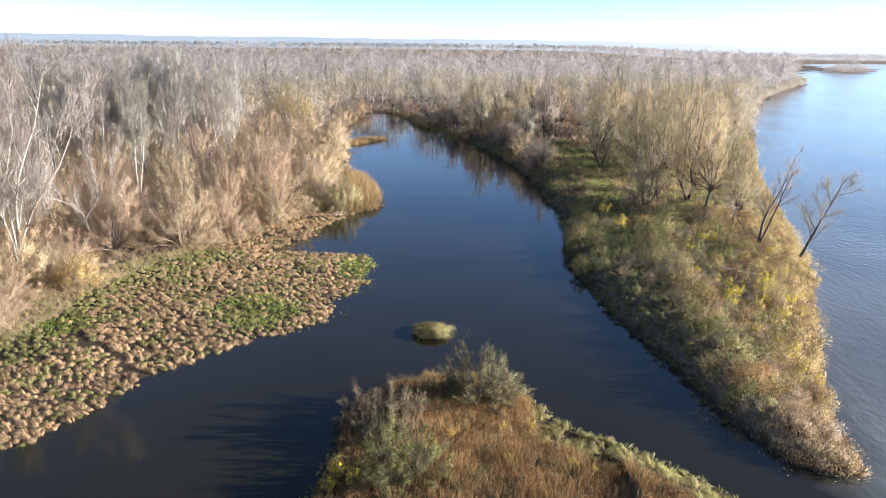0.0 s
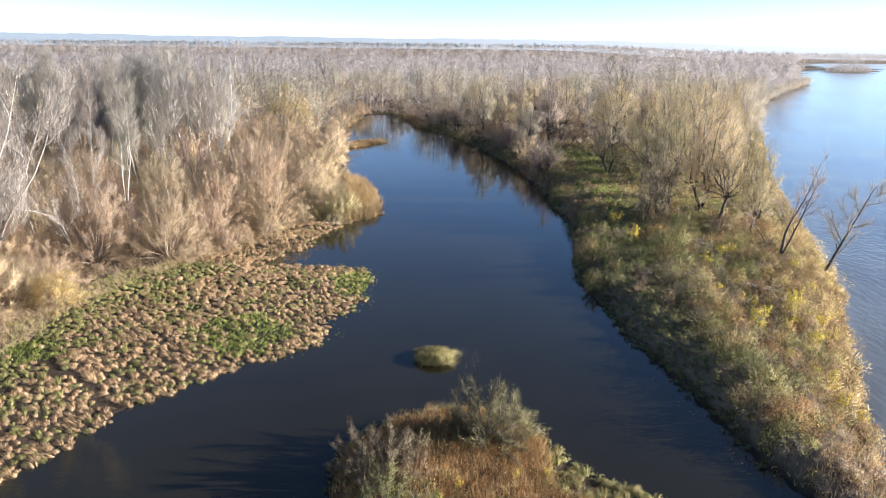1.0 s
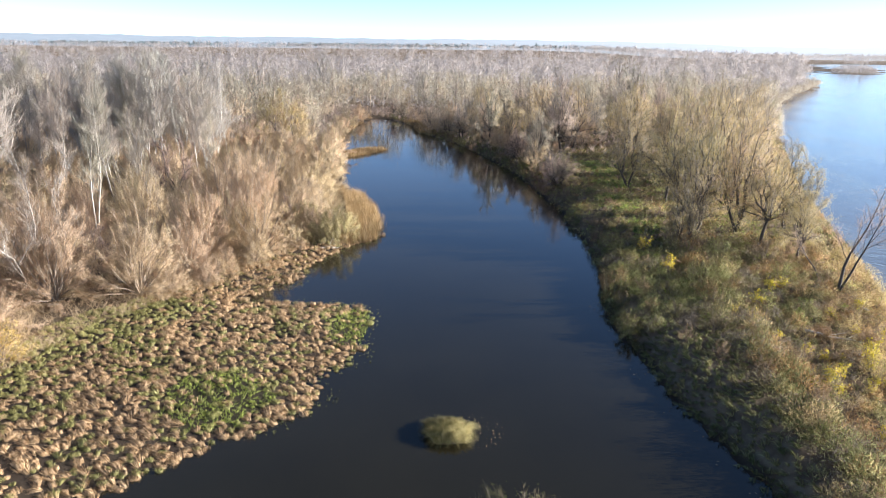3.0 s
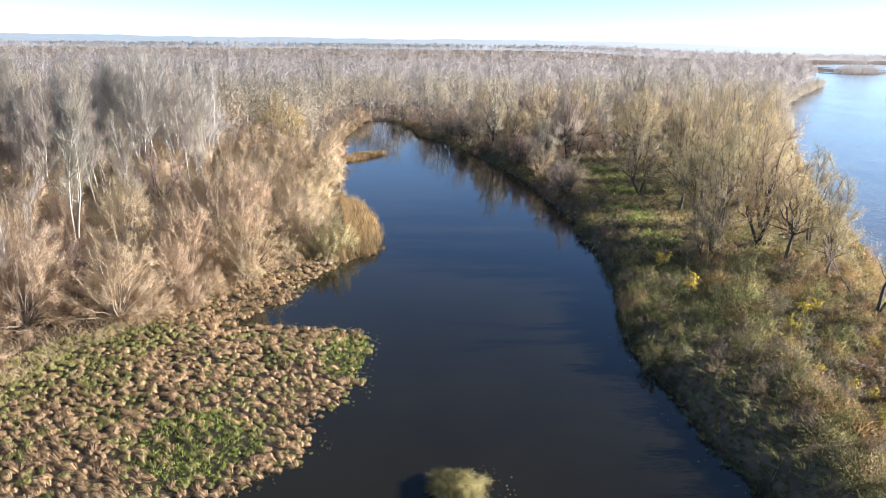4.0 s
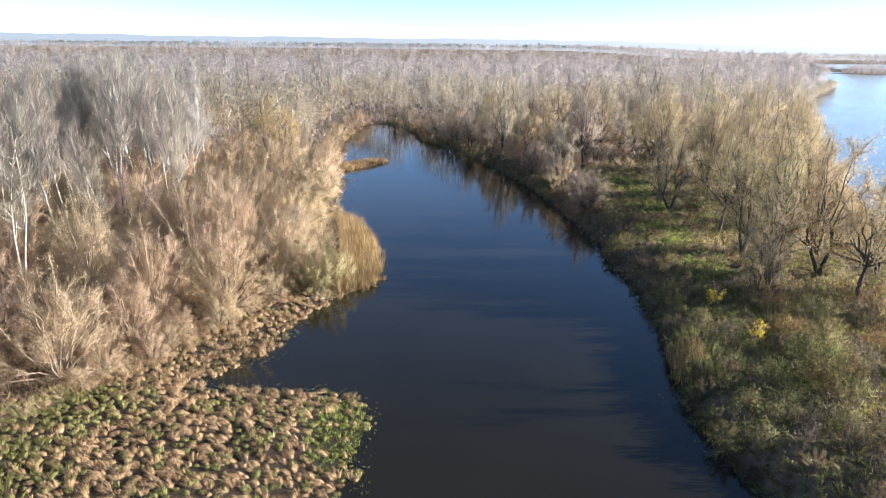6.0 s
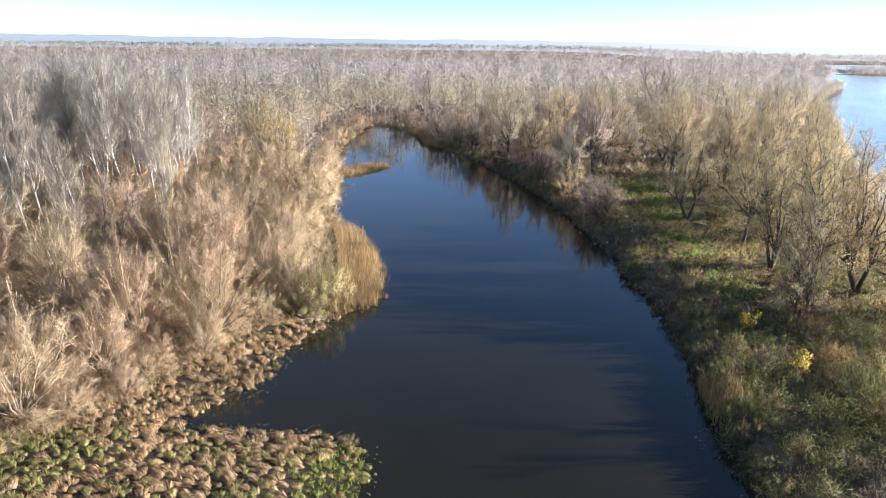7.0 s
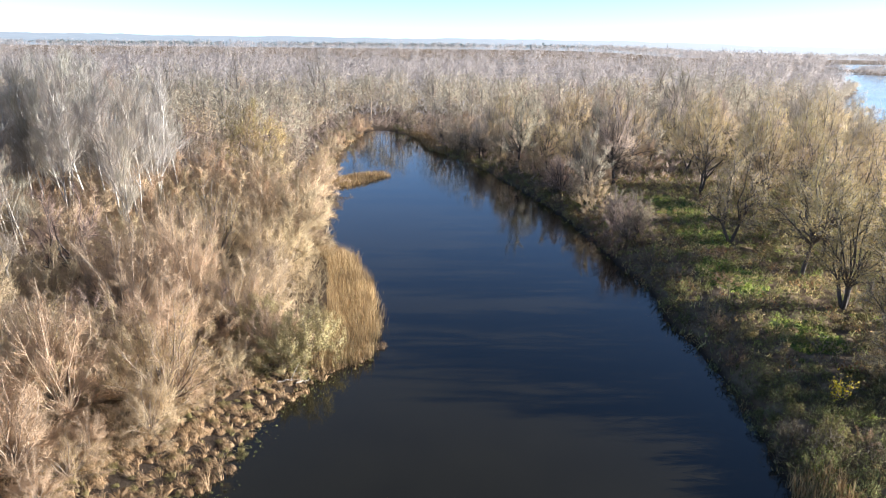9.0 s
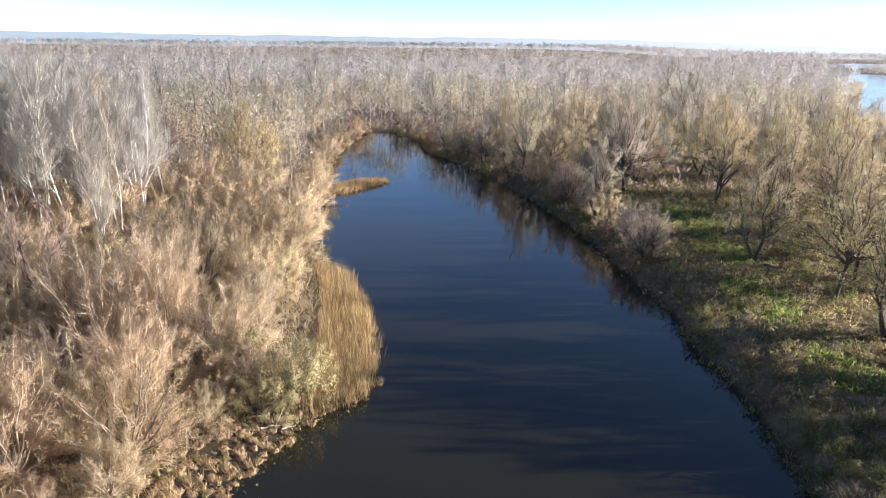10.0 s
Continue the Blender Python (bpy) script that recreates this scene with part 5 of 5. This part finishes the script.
stuff("shore_grass", [clumps(0, x[s], y[s], G, 30, (0.4, 0.95), (-0.3, 0.1), 0.035, 0.9), clumps(1, x[~s], y[~s], G, 30, (0.4, 0.9), (-0.3, 0.1), 0.035, 0.9)],
      [HERB_OLIVE, HERB_MOSS], "arching green grass tussocks on the low shore", "grass")
rx, ry = rx[~low][::3], ry[~low][::3]
s = wave(rx, ry, 17, 0.6) + G.normal(size=len(rx)) * 0.35 < 0.1
herbs("olive_herbs", rx[s], ry[s], G, 7, (0.25, 0.6), HERB_OLIVE, "olive-green herbs covering the bank", 0.07, 0.6)
herbs("brown_herbs", rx[~s], ry[~s], G, 7, (0.25, 0.6), HERB_BROWN, "dead brown herbs covering the bank", 0.06, 0.5)


def cushions(name, x, y, rng, per, tall, mats, label, width, steep=0.5, drift=None):
    """Rounded bushy clumps of herbs, each of one kind, with stalks that fan out from the middle."""
    n = len(x)
    h = rng.uniform(*tall, n) * np.clip(1 + 0.3 * wave(x, y, 13, 0.7), 0.6, 1.4)
    rad = h * rng.uniform(0.55, 0.95, n)
    mix = 0.5 + 0.4 * wave(x, y, 15, 0.6) if drift is None else drift + 0.22 * wave(x, y, 9, 0.6)
    kind = np.clip(((mix + rng.normal(size=n) * (0.3 if drift is None else 0.17)) * len(mats)).astype(int), 0, len(mats) - 1)
    z = np.maximum(height(x, y), -0.1)
    pieces = []
    for m in range(len(mats)):
        i = np.repeat(np.flatnonzero(kind == m), per)
        if len(i) == 0:
            continue
        az, up = rng.uniform(0, 6.283, len(i)), rng.uniform(0.02, 1, len(i))
        o = np.stack([np.sqrt(1 - up ** 2) * np.cos(az), np.sqrt(1 - up ** 2) * np.sin(az), up], 1)
        bump = 1 + 0.22 * np.sin(az * (2 + i % 3) + i) * (1 - up)
        ax = np.stack([rad[i] * bump, rad[i] * bump, h[i]], 1)
        p = np.stack([x[i], y[i], z[i]], 1) + o * ax * rng.uniform(0.4, 0.95, (len(i), 1))
        d = unit(o + rng.normal(size=o.shape) * 0.5 + np.array([0, 0, steep]))
        ln = rng.uniform(0.5, 1.3, len(i)) * 0.16 * (0.35 + 0.5 * (rad[i] + h[i]))
        nor = o * np.array([1, 1, 0.8]) + rng.normal(size=o.shape) * 0.16
        pieces.append((*twig_tris(p, d, ln, rng.uniform(0.6, 1.4, len(i)) * width, rng), m, np.repeat(nor, 3, 0)))
        j = rng.random(len(i)) < 0.22
        lf = rng.uniform(0.7, 1.4, int(j.sum())) * width * 1.9
        pieces.append((*leaf_tris(p[j] + d[j] * (ln[j] * rng.uniform(0.3, 1.0, len(lf)))[:, None], lf, lf * 0.6, rng, 0.1), m, np.repeat(nor[j], 4, 0)))
    stuff(name, pieces, mats, label, "herbs")


KINDS_OF_HERB = [HERB_MOSS, HERB_GREY, HERB_OLIVE, HERB_RUST, HERB_BROWN, HERB_GOLD]


def across(x, y):
    """0 at the low channel shore of the right bank, 1 at the river."""
    a, b = 0.13 * y + 19.0, np.interp(y, [50, 77, 101, 122, 145], [36, 46, 58, 66, 74])
    return np.clip((x - a) / (b - a), 0, 1)


x, y = scatter(22, 50, 58, 138, 1.9, G, lambda x, y: (signed(MAIN, x, y) > 1.5) & (np.abs(x - 0.13 * y - 22.3 - 1.4 * wave(x, y, 13, 0.2)) < 2.1))
cushions("tall_herbs", x, y, G, 330, (1.9, 3.7), [HERB_GREY, HERB_OLIVE, HERB_BROWN, HERB_RUST, HERB_MOSS], "tall dull brown and olive herb stands along the bank's crest", 0.055, 0.15)
x, y = scatter(18, 70, 46, 136, 1.65, G, lambda x, y: right_bank(x, y) & (y > 57 + 0.3 * (x - 30)) & ~((x < 0.13 * y + 19.9 + 0.8 * wave(x, y, 7, 0.3)) & (y < 98)))
cushions("herb_clumps", x, y, G, 270, (0.7, 2.4), KINDS_OF_HERB, "bushy olive, brown and golden herb clumps covering the bank", 0.046, 0.1, across(x, y))
x, y = scatter(16, 110, 135, 262, 2.2, G, lambda x, y: right_bank(x, y) & (x > 48 - 0.25 * y) & (G.uniform(size=len(x)) < 0.85 - 0.6 * green_zone(x, y)))
cushions("herb_clumps", x, y, G, 44, (0.7, 2.3), KINDS_OF_HERB, "bushy olive and brown herb clumps between the willows", 0.13)
x, y = scatter(22, 75, 100, 240, 1.75, G, lambda x, y: (signed(MAIN, x, y) > 1.5) & (x < 60) & (wave(x, y, 12, 0.5) + 1.2 * green_zone(x, y) > -0.1))
cushions("grass_clumps", x, y, G, 90, (0.4, 1.3), [GRASS, SEDGE_GREEN, HERB_GOLD, HERB_OLIVE], "bushy green and straw grass clumps in the glades", 0.07, 0.1)
x, y = scatter(29, 40, 141, 150, 1.3, G, lambda x, y: near(x, y, 34, 145.7, 4.2, 2.0, -15) > 0.4)
cushions("golden_grass", x, y, G, 150, (0.8, 1.5), [HERB_GOLD, SEDGE], "tall golden grass on the bank", 0.05, 0.6)
x, y = scatter(21, 28, 112, 119, 1.1, G, lambda x, y: near(x, y, 24.4, 115.7, 1.8, 2.2) > 0.4)
cushions("golden_grass", x, y, G, 160, (1.2, 2.2), [REED, HERB_GOLD], "tall golden reeds at the water's edge", 0.045, 1.0)
x, y = scatter(-16, 130, 135, 345, 1.4, G, lambda x, y: right_bank(x, y) & (x > 48 - 0.25 * y))
herbs("olive_herbs", x, y, G, 8, (0.3, 0.9), HERB_OLIVE, "olive-green herbs between the willows", 0.13, 0.6)
x, y = scatter(24, 120, 46, 260, 0.6, G, lambda x, y: (signed(MAIN, x, y) > -0.2) & (signed(MAIN, x, y) < 3.2) & (x > 0.3 * y + 18))
turf("bank_grass", x, y, G, 9, (0.6, 1.2), SEDGE, "bleached grass hanging over the river bank", 0.08)
x, y = scatter(25, 40, 46, 62, 0.33, G, lambda x, y: (signed(MAIN, x, y) > -0.2) & (y < 55 + 0.5 * (x - 30)) & (x > 29.5))
cushions("bleached_reeds", x[::7], y[::7], G, 150, (0.7, 1.7), [BLEACH, SEDGE, BLEACH, HERB_BROWN], "bleached feathery reeds on the bank's tip", 0.045, 0.5)
stuff("dry_reeds", [(*reeds(x[::3], y[::3], G, 3, (0.8, 1.9), 0.03), 0)], [SEDGE], "dry upright reeds on the bank's tip", "reeds")
x, y = scatter(20, 28, 108, 122, 0.4, G, lambda x, y: (signed(MAIN, x, y) > -0.2) & (signed(MAIN, x, y) < 3) & (y > 112) & (y < 120))
stuff("bank_reeds", [(*reeds(x, y, G, 5, (1.6, 2.8), 0.06), 0)], [REED], "tan reeds at the water's edge", "reeds")

# undergrowth of the left wood
x, y = scatter(-75, -20, 62, 150, 0.8, G, lambda x, y: (x < left_edge(y) + 1.5) & in_view(x, y) & (G.uniform(size=len(x)) < 0.85 - 0.55 * near(x, y, -48.2, 104.6, 5, 7)))
herbs("undergrowth", x, y, G, 12, (0.5, 1.9), TWIG_TAN, "tangled leafless undergrowth of the wood", 0.035, 0.7)
x, y = scatter(-120, -22, 100, 240, 1.3, G, lambda x, y: (x < left_edge(y) + 1.5) & ((y > 150) | (x < -75)) & in_view(x, y))
herbs("undergrowth", x, y, G, 11, (0.8, 2.4), TWIG_TAN, "tangled leafless undergrowth deeper in the wood", 0.08, 0.7)
x, y = scatter(-260, 200, 240, 420, 3.0, G, lambda x, y: forest_mask(x, y))
herbs("undergrowth", x, y, G, 9, (1.0, 3.2), TWIG_GREY, "grey-brown undergrowth of the far wood", 0.25, 0.8, 0.0, True)
x, y = scatter(-800, 900, 420, 1100, 7.0, G, lambda x, y: in_view(x, y) & (signed(MAIN, x, y) > 5))
herbs("undergrowth", x, y, G, 6, (2.0, 6.0), TWIG_HAZED, "hazy undergrowth of the distant wood", 0.9, 0.8, 0.0, True)

# foreground spit
fx, fy = scatter(-13, 30, 34, 68, 0.3, G, lambda x, y: signed(FORE, x, y) > 0.5)
d = signed(FORE, fx, fy)
bank = (fx > 9) & (d < 4.6 + 0.6 * wave(fx, fy, 4))
core = ~bank
tone = 0.6 * wave(fx, fy, 7, 0.5) + 0.5 * wave(fx, fy, 3, 0.2) + G.normal(size=len(fx)) * 0.4
s = core & (tone < 0.35)
herbs("rust_herbs", fx[s], fy[s], G, 9, (0.4, 1.2), HERB_RUST, "dense rust-brown dead herbs covering the spit", 0.04, 0.3, 0.13)
s = core & (tone >= 0.35) & (tone < 0.8)
herbs("brown_herbs", fx[s], fy[s], G, 9, (0.4, 1.1), HERB_BROWN, "dead brown herbs covering the spit", 0.04, 0.4, 0.13)
s = core & (tone >= 0.8)
herbs("olive_herbs", fx[s], fy[s], G, 10, (0.3, 0.9), HERB_OLIVE, "olive-green herbs covering the spit", 0.05, 0.5, 0.13)
x, y = scatter(8, 32, 34, 58, 0.95, G, lambda x, y: (signed(FORE, x, y) > 0.2) & (signed(FORE, x, y) < 4.4) & (x > 8.5) & (wave(x, y, 5, 0.9) > -0.75))
s = wave(x, y, 4, 0.1) > 0.1
stuff("tussock_grass", [clumps(0, x[s], y[s], G, 110, (0.75, 1.35), (-0.35, -0.15), 0.03, 1.0), clumps(1, x[~s], y[~s], G, 110, (0.6, 1.2), (-0.35, -0.15), 0.03, 1.0)],
      [SEDGE_OLIVE, SEDGE_GREEN], "arching yellow-green grass tussocks along the spit's edge", "grass")
x, y = scatter(-12, 24, 40, 68, 0.5, G, lambda x, y: (signed(FORE, x, y) > -0.6) & (signed(FORE, x, y) <= 0.6))
turf("marsh_grass", x, y, G, 10, (0.3, 0.7), HERB_OLIVE, "dull marsh grass at the spit's foot")


# cover of the spit and the flat farther back
x, y = scatter(-24, 46, -20, 34, 1.0, G, lambda x, y: signed(FORE, x, y) > 0.3)
s = wave(x, y, 7, 0.5) + G.normal(size=len(x)) * 0.4 < 0.3
herbs("rust_herbs", x[s], y[s], G, 8, (0.4, 1.2), HERB_RUST, "rust-brown dead herbs on the back of the spit", 0.2, 0.5, 0.2)
herbs("olive_herbs", x[~s], y[~s], G, 8, (0.3, 1.0), HERB_OLIVE, "olive-green herbs on the back of the spit", 0.2, 0.5, 0.2)
x, y = scatter(-130, -36, -10, 60, 1.7, G, lambda x, y: (signed(MAIN, x, y) > -0.8) & ~(sedge_flat(x, y) & (y > 46)) & (y < 62) & (x > -1.1 * y - 75) & (x > left_edge(y) - 25))
stuff("sedge_tussocks", [clumps(0, x, y, G, 34, (0.9, 1.8), (-0.7, 0.35), 0.06, 1.2)], [SEDGE], "dead straw-coloured sedge on the flat farther back", "sedge")


# ================= driftwood =================
def log(x0, y0, x1, y1, r, label, mat, lift=0.15, name="fallen_log", stubs=4, seed=1):
    rng = np.random.default_rng(seed)
    z0, z1 = height([x0, x1], [y0, y1])
    a, b = np.array([x0, y0, z0 + lift]), np.array([x1, y1, z1 + lift])
    n, segs, p = 7, [], np.array(a)
    for i in range(n):
        q = a + (b - a) * (i + 1) / n + rng.normal(size=3) * np.array([0.12, 0.12, 0.05])
        segs.append((p, q, r * (1 - 0.75 * i / n), r * (1 - 0.75 * (i + 1) / n), 8))
        if i > 1 and i - 2 < stubs:
            segs.append((q, q + rng.normal(size=3) * 0.7 + np.array([0, 0, 0.6]), r * 0.3, 0.02, 5))
        p = q
    v, f = tube_tris(segs)
    tagged(new(name, tri_mesh(name, v, f, [mat], None, True)), label, "log")


log(41.8, 95.7, 46.6, 92.6, 0.17, "bleached fallen log lying in the bank herbs", DRIFT, 0.7, stubs=3, seed=3)
log(59.0, 106.6, 55.4, 106.0, 0.3, "dark fallen trunk beside the leaning tree", BARK_DARK, 0.35, stubs=1, seed=4)
log(53.9, 104.6, 58.8, 101.3, 0.14, "bleached branch lying on the river bank", DRIFT, 0.5, stubs=4, seed=5)
log(-22.3, 136.4, -20, 137.2, 0.09, "pale branch stranded in the shallows", DRIFT, 0.25, stubs=2, seed=6)
log(-20.4, 136.4, -19.2, 137.6, 0.08, "pale forked branch stranded in the shallows", DRIFT, 0.25, stubs=3, seed=7)
